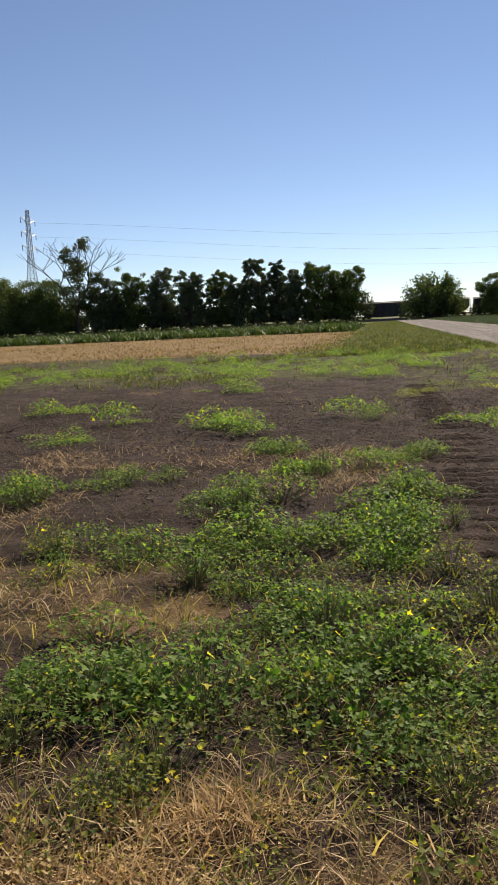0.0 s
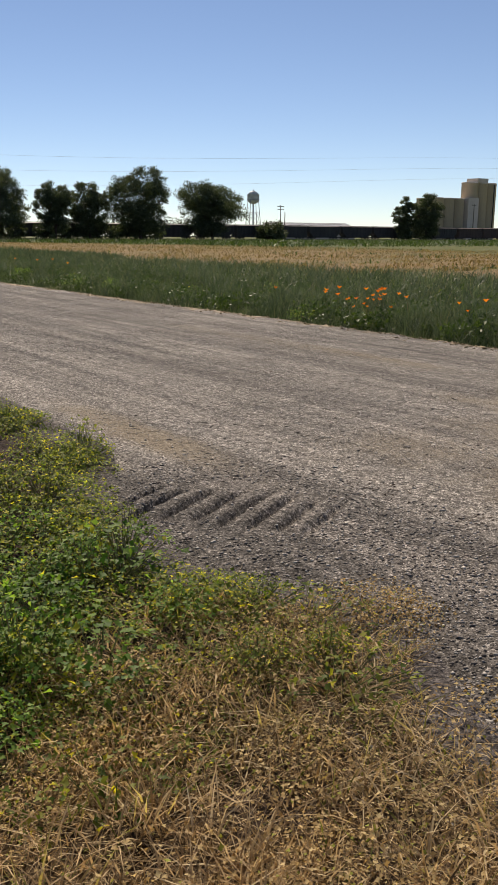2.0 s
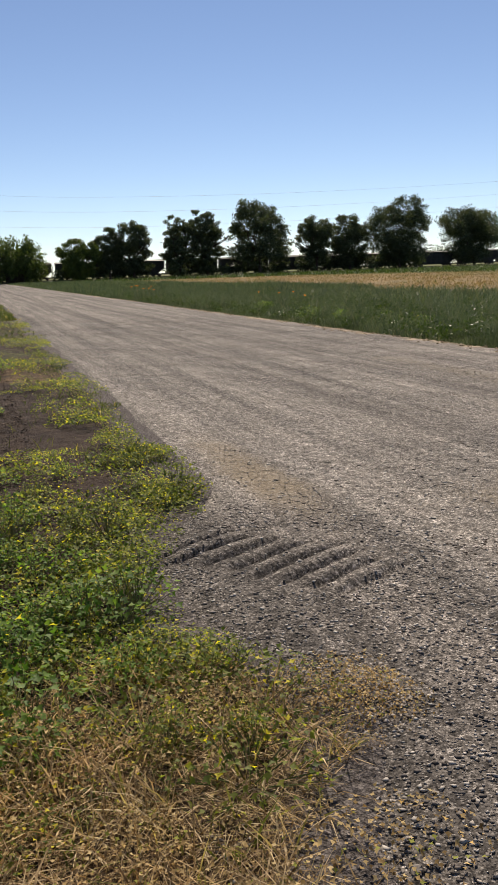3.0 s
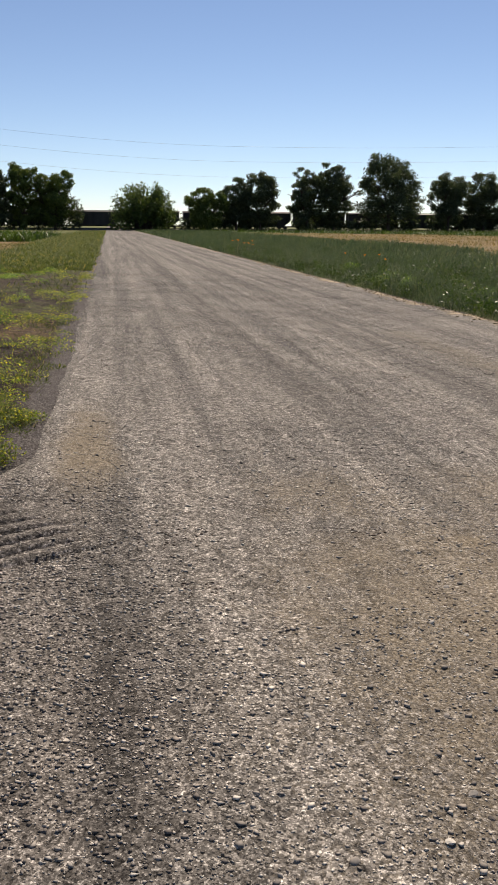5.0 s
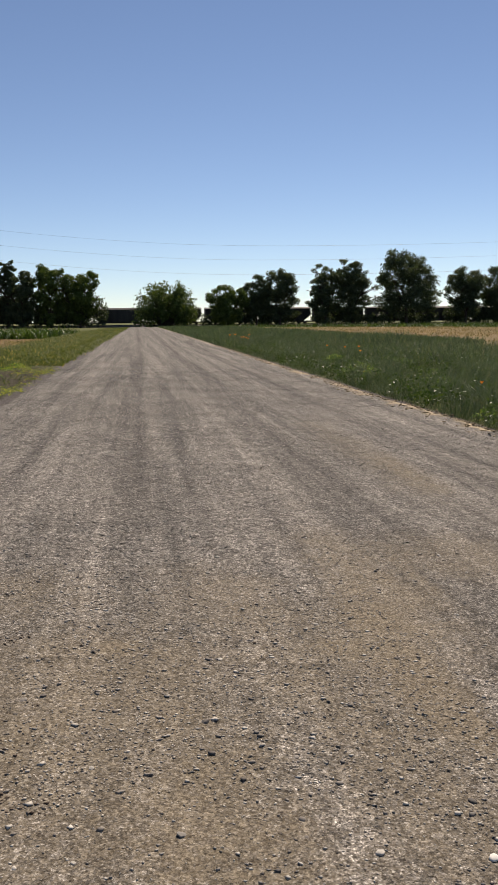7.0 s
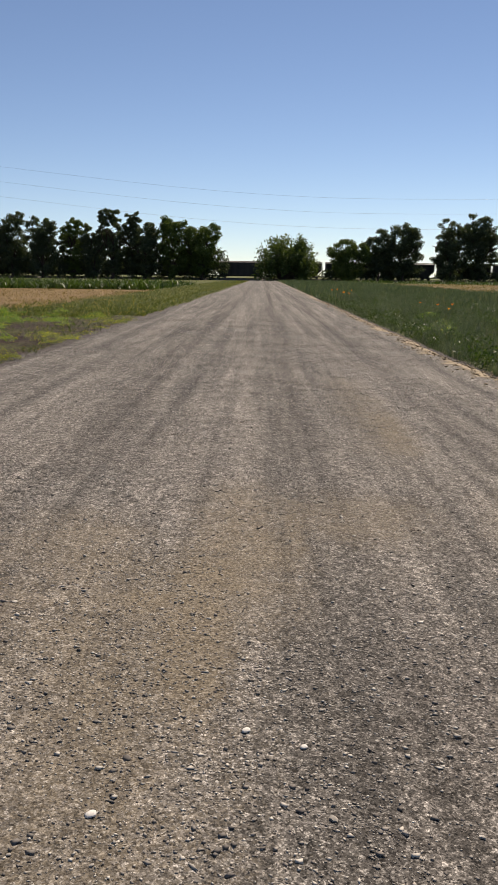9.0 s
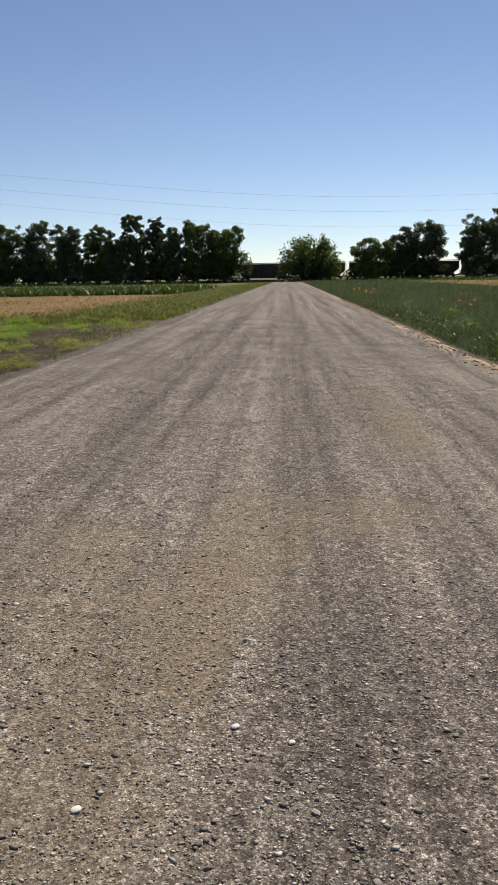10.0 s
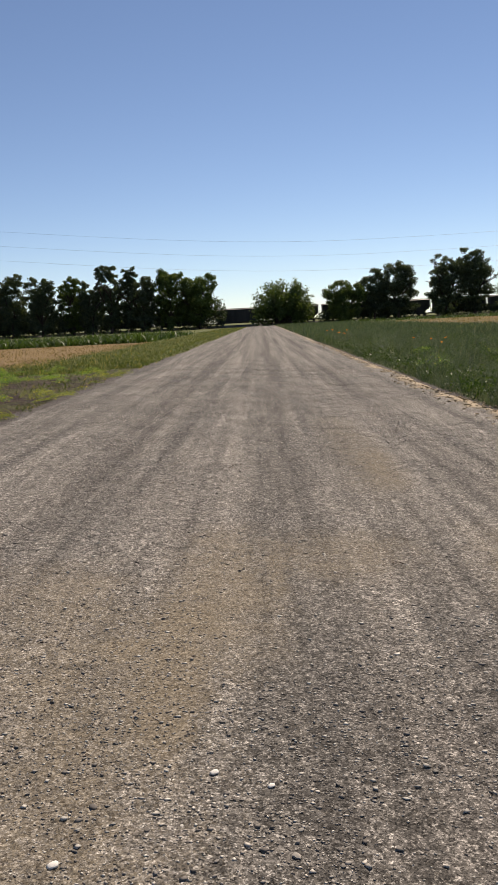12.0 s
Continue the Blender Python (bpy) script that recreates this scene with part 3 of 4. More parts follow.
def hedge(x0, x1, y, height, seed, label, mat, leaves):
    r = np.random.default_rng(seed)
    ob = empty("hedge", pose((x0 + x1) / 2, y, 0.0), label, "hedge")
    n = int((x1 - x0) / 1.4)
    cx = np.linspace(x0, x1, n) - (x0 + x1) / 2
    cen = [np.array((c + r.normal() * 0.4, r.normal() * 0.5, height * (0.42 + 0.16 * r.random()))) for c in cx]
    rad = [(1.5, 1.2, height * (0.42 + 0.22 * r.random())) for c in cx]
    part_of("foliage", leaf_cloud("foliage", cen, rad, np.full(n, max(20, leaves // n)), 0.34, mat, seed), ob)
    bm = bmesh.new()
    for c in cx[::2]:
        add_tube(bm, (c, 0, -0.1), (c + r.normal() * 0.3, 0, height * 0.6), 0.05, 0.02, 5, False)
    tagged(part("stem", bm, M_BARK, ob), kind="stuff")


hedge(-128, -11, 238, 8.0, 500, "dark undergrowth filling the space below the trees", M_LEAF, 30000)
hedge(18, 42, 239, 3.6, 501, "dark undergrowth below the trees beside the track", M_LEAF, 3000)
hedge(50, 84, 239, 3.4, 502, "dark undergrowth below the tall trees", M_LEAF, 3600)
hedge(88, 128, 239, 4.4, 503, "dark undergrowth below the trees at the track", M_LEAF, 5200)


# ---- railway ----
bm = bmesh.new()
for x0 in range(-400, 420, 20):
    vs = [bm.verts.new(p) for p in ((x0, 238.9, -0.1), (x0 + 20, 238.9, -0.1), (x0 + 20, 240.3, 0.42), (x0, 240.3, 0.42), (x0, 243.7, 0.42), (x0 + 20, 243.7, 0.42), (x0 + 20, 245.1, -0.1), (x0, 245.1, -0.1))]
    for f in ((0, 1, 2, 3), (3, 2, 5, 4), (4, 5, 6, 7)):
        bm.faces.new([vs[i] for i in f])
bmesh.ops.remove_doubles(bm, verts=bm.verts[:], dist=0.001)
bed = part("railway_bed", bm, M_BALLAST, None)
tagged(bed, "low crushed stone railway embankment across the field's end", "railway", kind="structure")
for y in (241.28, 242.72):
    bm = bmesh.new()
    add_box(bm, -400, 400, y - 0.035, y + 0.035, 0.415, 0.56)
    tagged(part("rail", bm, M_STEEL, None), "long dark steel rail on the embankment", "rail", "railway rails", "structure")


def rail_car(x0, length, hopper, mat):
    """A freight car: ribbed body with sloped ends, roof, couplers, ladders and two wheel trucks."""
    ob = empty("freight_car", pose(x0 + length / 2, 242, 0.56), "dark covered freight car standing on the track", "freight car", "freight train")
    hl, w, floor, top = length / 2, 1.55, 0.72, 4.35
    bm = bmesh.new()
    cut = 1.9 if hopper else 0.0
    prof = ((-hl + 0.5, top), (hl - 0.5, top), (hl - 0.5, floor + (1.6 if hopper else 0)), (hl - 0.5 - cut, floor), (-hl + 0.5 + cut, floor), (-hl + 0.5, floor + (1.6 if hopper else 0)))
    if not hopper:
        prof = ((-hl + 0.5, top), (hl - 0.5, top), (hl - 0.5, floor), (-hl + 0.5, floor))
    a = [bm.verts.new((x, -w, z)) for x, z in prof]
    b = [bm.verts.new((x, w, z)) for x, z in prof]
    bm.faces.new(a)
    bm.faces.new(b[::-1])
    for k in range(len(a)):
        bm.faces.new((a[k], b[k], b[(k + 1) % len(a)], a[(k + 1) % len(a)]))
    bmesh.ops.recalc_face_normals(bm, faces=bm.faces[:])
    body = part("body", bm, mat, ob)
    rib = bmesh.new()
    add_box(rib, -0.06, 0.06, -0.07, 0.0, floor + 0.9, top - 0.1)
    rib_mesh = bpy.data.meshes.new("rib")
    rib.to_mesh(rib_mesh)
    rib.free()
    rib_mesh.materials.append(mat)
    for x in np.linspace(-hl + 1.0, hl - 1.0, 11):
        q = part_of("rib", rib_mesh, body)
        q.location = (x, -w, 0)
    bm = bmesh.new()
    for s in (-1, 1):
        vs = [bm.verts.new(p) for p in ((-hl + 0.3, s * 1.6, top), (hl - 0.3, s * 1.6, top), (hl - 0.3, 0, top + 0.28), (-hl + 0.3, 0, top + 0.28))]
        bm.faces.new(vs if s < 0 else vs[::-1])
    add_box(bm, -hl + 0.3, hl - 0.3, -0.35, 0.35, top + 0.24, top + 0.34)
    part("roof", bm, M_STEEL if hopper else mat, ob)
    bm = bmesh.new()
    add_box(bm, -hl + 0.1, hl - 0.1, -0.3, 0.3, 0.5, 0.78)
    for s in (-1, 1):
        add_box(bm, s * hl - 0.35, s * hl + 0.35, -0.12, 0.12, 0.52, 0.74)
        add_box(bm, s * (hl - 0.22) - 0.12, s * (hl - 0.22) + 0.12, -1.5, 1.5, 0.6, 0.85)
    part("underframe", bm, M_STEEL, ob)
    for s in (-1, 1):
        bm = bmesh.new()
        for y in (-1.45, -1.05):
            add_tube(bm, (s * (hl - 0.25), y, 0.8), (s * (hl - 0.25), y, top), 0.03, 0.03, 5)
        for z in np.arange(1.1, top, 0.4):
            add_tube(bm, (s * (hl - 0.25), -1.45, z), (s * (hl - 0.25), -1.05, z), 0.02, 0.02, 5)
        part("ladder", bm, M_STEEL, ob)
        bm = bmesh.new()
        add_box(bm, s * (hl - 2.6) - 0.2, s * (hl - 2.6) + 0.2, -1.0, 1.0, 0.36, 0.60)
        truck = part("truck", bm, M_STEEL, ob)
        for y in (-1.0, 1.0):
            bm = bmesh.new()
            add_box(bm, s * (hl - 2.6) - 1.25, s * (hl - 2.6) + 1.25, y - 0.1, y + 0.1, 0.32, 0.62)
            part("side_frame", bm, M_STEEL, truck)
        for dx in (-0.85, 0.85):
            for y in (-0.76, 0.76):
                bm = bmesh.new()
                add_tube(bm, (s * (hl - 2.6) + dx, y - 0.06, 0.42), (s * (hl - 2.6) + dx, y + 0.06, 0.42), 0.42, 0.42, 16)
                part("wheel", bm, M_STEEL, truck)


for k in range(-10, 18):
    rail_car(17.0 + 15.7 * k + 0.12, 15.46, k % 7 not in (2, 3), M_BODY_BROWN if k > 15 else M_BODY)


# ---- distance: silos, water tower, poles, pylon and wires ----
silo = empty("grain_elevator", pose(0, 0, 0), "tall tan concrete grain silos in a row with a higher headhouse", "grain elevator")
for k in range(5):
    bm = bmesh.new()
    add_lathe(bm, ((5.6, -0.5), (5.6, 27.2), (5.75, 27.2), (5.75, 27.9), (5.2, 28.1)), 28, (449 + 10.4 * (k % 3), 420 + 10.4 * (k // 3)))
    part("silo", bm, M_CONCRETE, silo)
for k in range(3):
    bm = bmesh.new()
    add_lathe(bm, ((5.9, -0.5), (5.9, 38.4), (6.05, 38.4), (6.05, 39.3), (5.4, 39.5)), 28, (484.5 + 9.8 * k, 421))
    part("tall_silo", bm, M_CONCRETE, silo)
bm = bmesh.new()
add_box(bm, 476.5, 487.5, 414.5, 424, 0, 28.6, 0.15)
part("stair_tower", bm, M_CONCRETE, silo)
bm = bmesh.new()
add_box(bm, 486.5, 497.5, 415.5, 426, 39.3, 42.2, 0.1)
part("headhouse", bm, M_CONCRETE, silo)
bm = bmesh.new()
add_tube(bm, (503.6, 414.8, 2), (503.6, 414.8, 38), 0.35, 0.35, 8)
part("leg_pipe", bm, M_STEEL, silo)

tower = empty("water_tower", pose(494, 700, 0), "pale round water tank with a cone roof on lattice legs", "water tower")
bm = bmesh.new()
add_lathe(bm, ((0.8, 32.2), (3.6, 33.2), (5.7, 35.2), (5.9, 36.5), (5.9, 41.0), (6.1, 41.1), (3.2, 43.9), (0.5, 45.2), (0.25, 46.2)), 28)
part("tank", bm, M_TANK, tower)
bm = bmesh.new()
add_tube(bm, (0, 0, 0), (0, 0, 33), 0.75, 0.75, 12)
part("riser_pipe", bm, M_TANK, tower)
feet = [(9.5 * math.cos(a), 9.5 * math.sin(a)) for a in (0.5, 2.07, 3.64, 5.21)]
for fx, fy in feet:
    bm = bmesh.new()
    add_tube(bm, (fx, fy, 0), (fx * 0.6, fy * 0.6, 36.5), 0.32, 0.26, 8)
    part("leg", bm, M_GALV, tower)
for k in range(4):
    for z0, z1 in ((0, 12), (12, 24)):
        bm = bmesh.new()
        s0, s1 = 1 - 0.4 * z0 / 36.5, 1 - 0.4 * z1 / 36.5
        a, b = feet[k], feet[(k + 1) % 4]
        add_tube(bm, (a[0] * s0, a[1] * s0, z0), (b[0] * s1, b[1] * s1, z1), 0.13, 0.13, 5)
        add_tube(bm, (b[0] * s0, b[1] * s0, z0), (a[0] * s1, a[1] * s1, z1), 0.13, 0.13, 5)
        add_tube(bm, (a[0] * s1, a[1] * s1, z1), (b[0] * s1, b[1] * s1, z1), 0.2, 0.2, 5)
        part("brace", bm, M_GALV, tower)
bm = bmesh.new()
add_lathe(bm, ((6.9, 36.2), (6.9, 36.4), (6.0, 36.4)), 28)
part("catwalk", bm, M_GALV, tower)


def utility_pole(x, y, height, arms):
    ob = empty("utility_pole", pose(x, y, 0), "weathered wooden utility pole with crossarms beyond the train", "utility pole", "poles behind the train")
    bm = bmesh.new()
    add_tube(bm, (0, 0, -0.2), (0, 0, height), 0.2, 0.14, 8)
    part("pole", bm, M_WOOD, ob)
    for k in range(arms):
        bm = bmesh.new()
        z = height - 0.5 - 1.1 * k
        add_box(bm, -1.4, 1.4, -0.09, 0.09, z - 0.09, z + 0.09)
        arm = part("crossarm", bm, M_WOOD, ob)
        for dx in (-1.25, -0.6, 0.6, 1.25):
            bm = bmesh.new()
            add_lathe(bm, ((0.05, z + 0.09), (0.09, z + 0.2), (0.05, z + 0.3)), 8, (dx, 0))
            part("insulator", bm, M_STEEL, arm)


utility_pole(186, 252, 12.4, 2)
utility_pole(189.5, 254, 10.0, 0)
utility_pole(292, 253, 15.4, 1)
utility_pole(315, 253, 12.6, 0)

PY = Vector((-134.0, 300.0, 0.0))
pylon = empty("pylon", pose(*PY), "steel lattice power pylon rising behind the trees", "pylon")


def pylon_half(z):
    return 3.6 - 2.7 * min(1, z / 26) - 0.45 * max(0, z - 26) / 20


corners = ((-1, -1), (1, -1), (1, 1), (-1, 1))
levels = [0, 6, 11.5, 16.5, 21, 25, 28.5, 32, 35.5, 39, 42, 45.5]
for cx, cy in corners:
    bm = bmesh.new()
    for z0, z1 in zip(levels, levels[1:]):
        a, b = pylon_half(z0), pylon_half(z1)
        add_tube(bm, (cx * a, cy * a, z0), (cx * b, cy * b, z1), 0.11, 0.10, 5)
    part("leg", bm, M_GALV, pylon)
for (ax, ay), (bx, by) in zip(corners, corners[1:] + corners[:1]):
    bm = bmesh.new()
    for z0, z1 in zip(levels, levels[1:]):
        a, b = pylon_half(z0), pylon_half(z1)
        add_tube(bm, (ax * a, ay * a, z0), (bx * b, by * b, z1), 0.055, 0.055, 4)
        add_tube(bm, (bx * a, by * a, z0), (ax * b, ay * b, z1), 0.055, 0.055, 4)
        add_tube(bm, (ax * b, ay * b, z1), (bx * b, by * b, z1), 0.055, 0.055, 4)
    part("bracing", bm, M_GALV, pylon)
for z in (42.5, 37.6, 32.8):
    for s in (-1, 1):
        bm = bmesh.new()
        for y in (-0.7, 0.7):
            add_tube(bm, (0, y, z), (0, s * 6.5, z - 0.2), 0.09, 0.07, 4)
            add_tube(bm, (0, y, z - 1.8), (0, s * 6.5, z - 0.2), 0.09, 0.07, 4)
        arm = part("crossarm", bm, M_GALV, pylon)
        bm = bmesh.new()
        add_lathe(bm, ((0.07, z - 2.2), (0.15, z - 2.0), (0.08, z - 1.4), (0.15, z - 0.8), (0.07, z - 0.25)), 7, (0, s * 6.5))
        part("insulator_string", bm, M_STEEL, arm)

# wires sag between the pylon and the next one, far to the right
for level, low in ((0, 27.0), (1, 22.2), (2, 17.2)):
    for s in (-1,):
        cu = bpy.data.curves.new("power_wire", "CURVE")
        cu.dimensions, cu.bevel_depth, cu.bevel_resolution = "3D", 0.024, 1
        start = (42.5, 37.6, 32.8)[level] - 2.2
        rise = (start - low) / 0.857
        pts = [(x, PY.y + s * 6.5, low + rise * (0.5 - 0.5 * math.cos(math.pi * (x - 39) / (230 if x < 39 else 420)))) for x in np.linspace(PY.x, PY.x + 690, 120)]
        sp = cu.splines.new("POLY")
        sp.points.add(len(pts) - 1)
        sp.points.foreach_set("co", [c for q in pts for c in (*q, 1)])
        cu.materials.append(M_GALV)
        tagged(new("power_wire", cu), "thin grey power line sagging from the pylon", "power line", "power lines")

shed = empty("shed", pose(262, 330, 0), "low long shed with a pale sheet roof behind the train", "shed")
bm = bmesh.new()
add_box(bm, -24, 24, -8, 8, 0, 5.2)
part("wall", bm, M_CONCRETE, shed)
bm = bmesh.new()
for s in (-1, 1):
    vs = [bm.verts.new(p) for p in ((-25, s * 8.8, 5.0), (25, s * 8.8, 5.0), (25, 0, 8.0), (-25, 0, 8.0))]
    bm.faces.new(vs if s < 0 else vs[::-1])
bmesh.ops.solidify(bm, geom=bm.faces[:], thickness=0.2)
part("roof", bm, M_ROOF, shed)
far_wood = new("far_trees", leaf_cloud("far_trees", [np.array((x, 900 + 60 * math.sin(x), 4.5 + 2.5 * math.sin(x * 0.11) + 1.5 * math.sin(x * 0.37))) for x in range(-900, 1300, 9)],
                                       [(7, 6, 5.5)] * 245, np.full(245, 45), 1.3, M_LEAF, 77))
tagged(far_wood, "thin line of distant dark trees on the horizon", "trees", kind="stuff")


# ---- grass, weeds, straw, stones ----
def blades(name, x, y, length, width, lean, mat, seed, lift=0.0, curl=0.35, height=ground_height):
    """Bent tapering blades, one island each."""
    r = np.random.default_rng(seed)
    n = len(x)
    ang, side = r.random(n) * 2 * math.pi, r.random(n) * 2 * math.pi
    base = np.stack([x, y, height(x, y) + lift - 0.01], -1)
    way = np.stack([np.cos(ang) * np.sin(lean), np.sin(ang) * np.sin(lean), np.cos(lean)], -1)
    bend = way + np.stack([np.cos(ang), np.sin(ang), np.full(n, -0.4)], -1) * (curl * r.random(n))[:, None]
    across = np.stack([np.cos(side), np.sin(side), np.zeros(n)], -1) * (width / 2)[:, None]
    m = base + way * (length * 0.5)[:, None]
    t = m + bend * (length * 0.5)[:, None]
    v = np.stack([base - across, base + across, m + across * 0.8, m - across * 0.8, t], 1).reshape(-1, 3)
    k = np.arange(n)[:, None] * 5
    loops = np.concatenate([k + np.array([[0, 1, 2, 3]]), k + np.array([[3, 2, 4]])], 1).ravel()
    return fast_mesh(name, v, loops, np.tile([4, 3], n), mat)


def scatter(n, x0, x1, y0, y1, seed, density=None, power=1.0):
    """Random spots in a stretch of the plan, denser towards y0, kept where density says so."""
    r = np.random.default_rng(seed)
    x, y = x0 + (x1 - x0) * r.random(n), y0 + (y1 - y0) * r.random(n) ** power
    if density is not None:
        keep = r.random(n) < density(x, y)
        x, y = x[keep], y[keep]
    return x, y


def stuff(name, me, label, category):
    return tagged(new(name, me), label, category, kind="stuff")


def lush(x, y):
    """How green the near field is: clumps with bare earth between."""
    n = 0.6 * value_noise(x, y, 1.5, 51) + 0.4 * value_noise(x, y, 0.5, 52)
    belt = smooth(2.0, 2.8, y) * smooth(7.6, 5.2, y + 1.5 * (value_noise(x, y, 2, 53) - 0.5)) * smooth(-10.5, -8.6, x) * np.maximum(smooth(-6.4, -7.1, x), smooth(4.4, 3.6, y))
    return smooth(0.42, 0.58, n + 0.22 * belt - 0.12 * smooth(6.5, 8, y) * smooth(14, 11, y) + 0.12 * smooth(13, 16, y))


clear = lambda x, y: (x < left_edge(y) - 0.08 + 0.5 * (value_noise(x, y, 0.35, 151) - 0.45))
r0 = np.random.default_rng(3)
# short grass and herbs among the weeds
x, y = scatter(150000, -13, -3.5, 1.3, 13, 60, lambda x, y: clear(x, y) * (0.02 + 0.6 * lush(x, y)) * (0.12 + 0.88 * smooth(5.4, 3.8, y)), 1.5)
stuff("short_grass", blades("short_grass", x, y, 0.03 + 0.10 * r0.random(len(x)) ** 1.5, 0.003 + 0.004 * r0.random(len(x)), 0.3 + 0.9 * r0.random(len(x)), M_TURF, 61),
      "short mixed green and yellow grass between the weeds", "grass")
x, y = scatter(90000, -26, -3.6, 10, 34, 62, lambda x, y: clear(x, y) * (0.01 + 0.4 * smooth(-9.5, -7, x) * smooth(14, 20, y) * value_noise(x, y, 1.2, 163) + 0.9 * smooth(0.46, 0.6, value_noise(x, y, 2.2, 63)) * smooth(-6.6, -8.2, x) * smooth(15, 18, y) * smooth(30, 26, y)), 1.4)
stuff("field_grass", blades("field_grass", x, y, 0.05 + 0.13 * r0.random(len(x)), 0.010 + 0.014 * r0.random(len(x)), 0.4 + 0.8 * r0.random(len(x)), M_HERB, 64),
      "green weedy belt across the tilled field", "grass")
x, y = scatter(70000, -12, -3.6, 26, 230, 65, lambda x, y: clear(x, y) * smooth(-11.5, -8, x + 3 * (value_noise(x, y, 4, 164) - 0.5)), 1.9)
stuff("verge_grass", blades("verge_grass", x, y, 0.05 + 0.10 * r0.random(len(x)), 0.014 + 0.022 * r0.random(len(x)), 0.3 + 0.8 * r0.random(len(x)), M_HERB, 66),
      "low grass along the road's edge", "grass")
x, y = scatter(60000, -6.2, -3.6, 4.6, 15, 165, lambda x, y: clear(x, y) * 0.6 * smooth(-0.9, -0.12, x - left_edge(y)) * smooth(0.36, 0.56, value_noise(x, y, 0.6, 166)), 1.4)
stuff("edge_herbs", blades("edge_herbs", x, y, 0.02 + 0.07 * r0.random(len(x)), 0.004 + 0.006 * r0.random(len(x)), 0.3 + 0.9 * r0.random(len(x)), M_HERB, 167, curl=0.9), "low olive and yellow herbs along the road's edge", "herbs")
# dry straw lying flat
x, y = scatter(300000, -10.5, -3.8, 1.0, 8.5, 67, lambda x, y: clear(x, y) * (0.95 * smooth(3.15, 2.35, y + 1.2 * (value_noise(x, y, 0.8, 68) - 0.5)) * (0.5 + 0.5 * smooth(0.38, 0.58, value_noise(x, y, 0.22, 168))) + 0.4 * smooth(-6.6, -7.6, x) * smooth(0.5, 0.7, value_noise(x, y, 1.1, 69) + 0.12 * smooth(-8, -8.8, x) * smooth(7.5, 6, y))), 1.7)
stuff("dry_straw", blades("dry_straw", x, y, 0.025 + 0.11 * r0.random(len(x)) ** 1.8, 0.0018 + 0.0035 * r0.random(len(x)), 0.75 + 0.75 * r0.random(len(x)), M_STRAW, 70, 0.008, 1.3),
      "dry pale straw lying flat on the earth", "straw")
x, y = scatter(50000, -60, -9, 30, 75, 71, lambda x, y: 0.4 + 0.6 * value_noise(x, y, 3, 72), 1.5)
stuff("stubble", blades("stubble", x, y, 0.04 + 0.08 * r0.random(len(x)), 0.015 + 0.03 * r0.random(len(x)), 0.8 + 0.7 * r0.random(len(x)), M_STUBBLE, 73),
      "dry cut stubble in the field", "stubble")
x, y = scatter(45000, 18, 75, 12, 170, 74, lambda x, y: smooth(0.3, 0.6, value_noise(x, y, 6, 75)), 1.3)
stuff("stubble", blades("stubble", x, y, 0.05 + 0.12 * r0.random(len(x)), 0.02 + 0.03 * r0.random(len(x)), 0.5 + 0.9 * r0.random(len(x)), M_STUBBLE, 76),
      "dry golden stubble in the field across the road", "stubble")
# tall grass across the road
tall = lambda x, y: (x > right_edge(y) + 0.12) * (0.35 + 0.65 * smooth(0.3, 0.6, value_noise(x, y, 1.6, 77)))
x, y = scatter(210000, 3.2, 9.5, 5, 60, 78, tall, 1.7)
h = (0.15 + 0.5 * r0.random(len(x))) * (0.3 + 1.15 * smooth(0.32, 0.68, value_noise(x, y, 1.1, 79))) * (0.45 + 0.55 * smooth(0.1, 1.0, x - right_edge(y)))
stuff("tall_grass", blades("tall_grass", x, y, h, 0.004 + 0.007 * r0.random(len(x)), 0.1 + 0.75 * r0.random(len(x)), M_GRASS, 80, curl=1.1),
      "tall soft green grass along the road", "grass")
x, y = scatter(60000, 9, 24, 5, 75, 81, lambda x, y: smooth(23, 17, x) * tall(x, y), 1.3)
stuff("tall_grass", blades("tall_grass", x, y, 0.2 + 0.45 * r0.random(len(x)), 0.012 + 0.02 * r0.random(len(x)), 0.1 + 0.8 * r0.random(len(x)), M_GRASS, 82, curl=1.0),
      "tall green grass deeper in the verge", "grass")
x, y = scatter(80000, 3.3, 22, 55, 230, 83, tall, 1.6)
stuff("tall_grass", blades("tall_grass", x, y, (0.2 + 0.5 * r0.random(len(x))) * (0.4 + value_noise(x, y, 4, 184)), 0.03 + 0.04 * r0.random(len(x)), 0.1 + 0.8 * r0.random(len(x)), M_GRASS, 84),
      "far green grass strip beside the road", "grass")
vr = np.random.default_rng(55)
n = 900
vy = 5.5 + 60 * vr.random(n) ** 1.6
vx = right_edge(vy) + 0.25 + 7.5 * vr.random(n) ** 1.3
vz = ground_height(vx, vy)
vs = 0.10 + 0.20 * vr.random(n)
stuff("verge_weeds", leaf_cloud("verge_weeds", list(np.stack([vx, vy, vz + vs * 0.8], -1)), [(s * 1.2, s * 1.2, s) for s in vs], np.full(n, 80), 0.035, M_CROP, 56), "dark leafy weeds among the tall grass", "weeds")
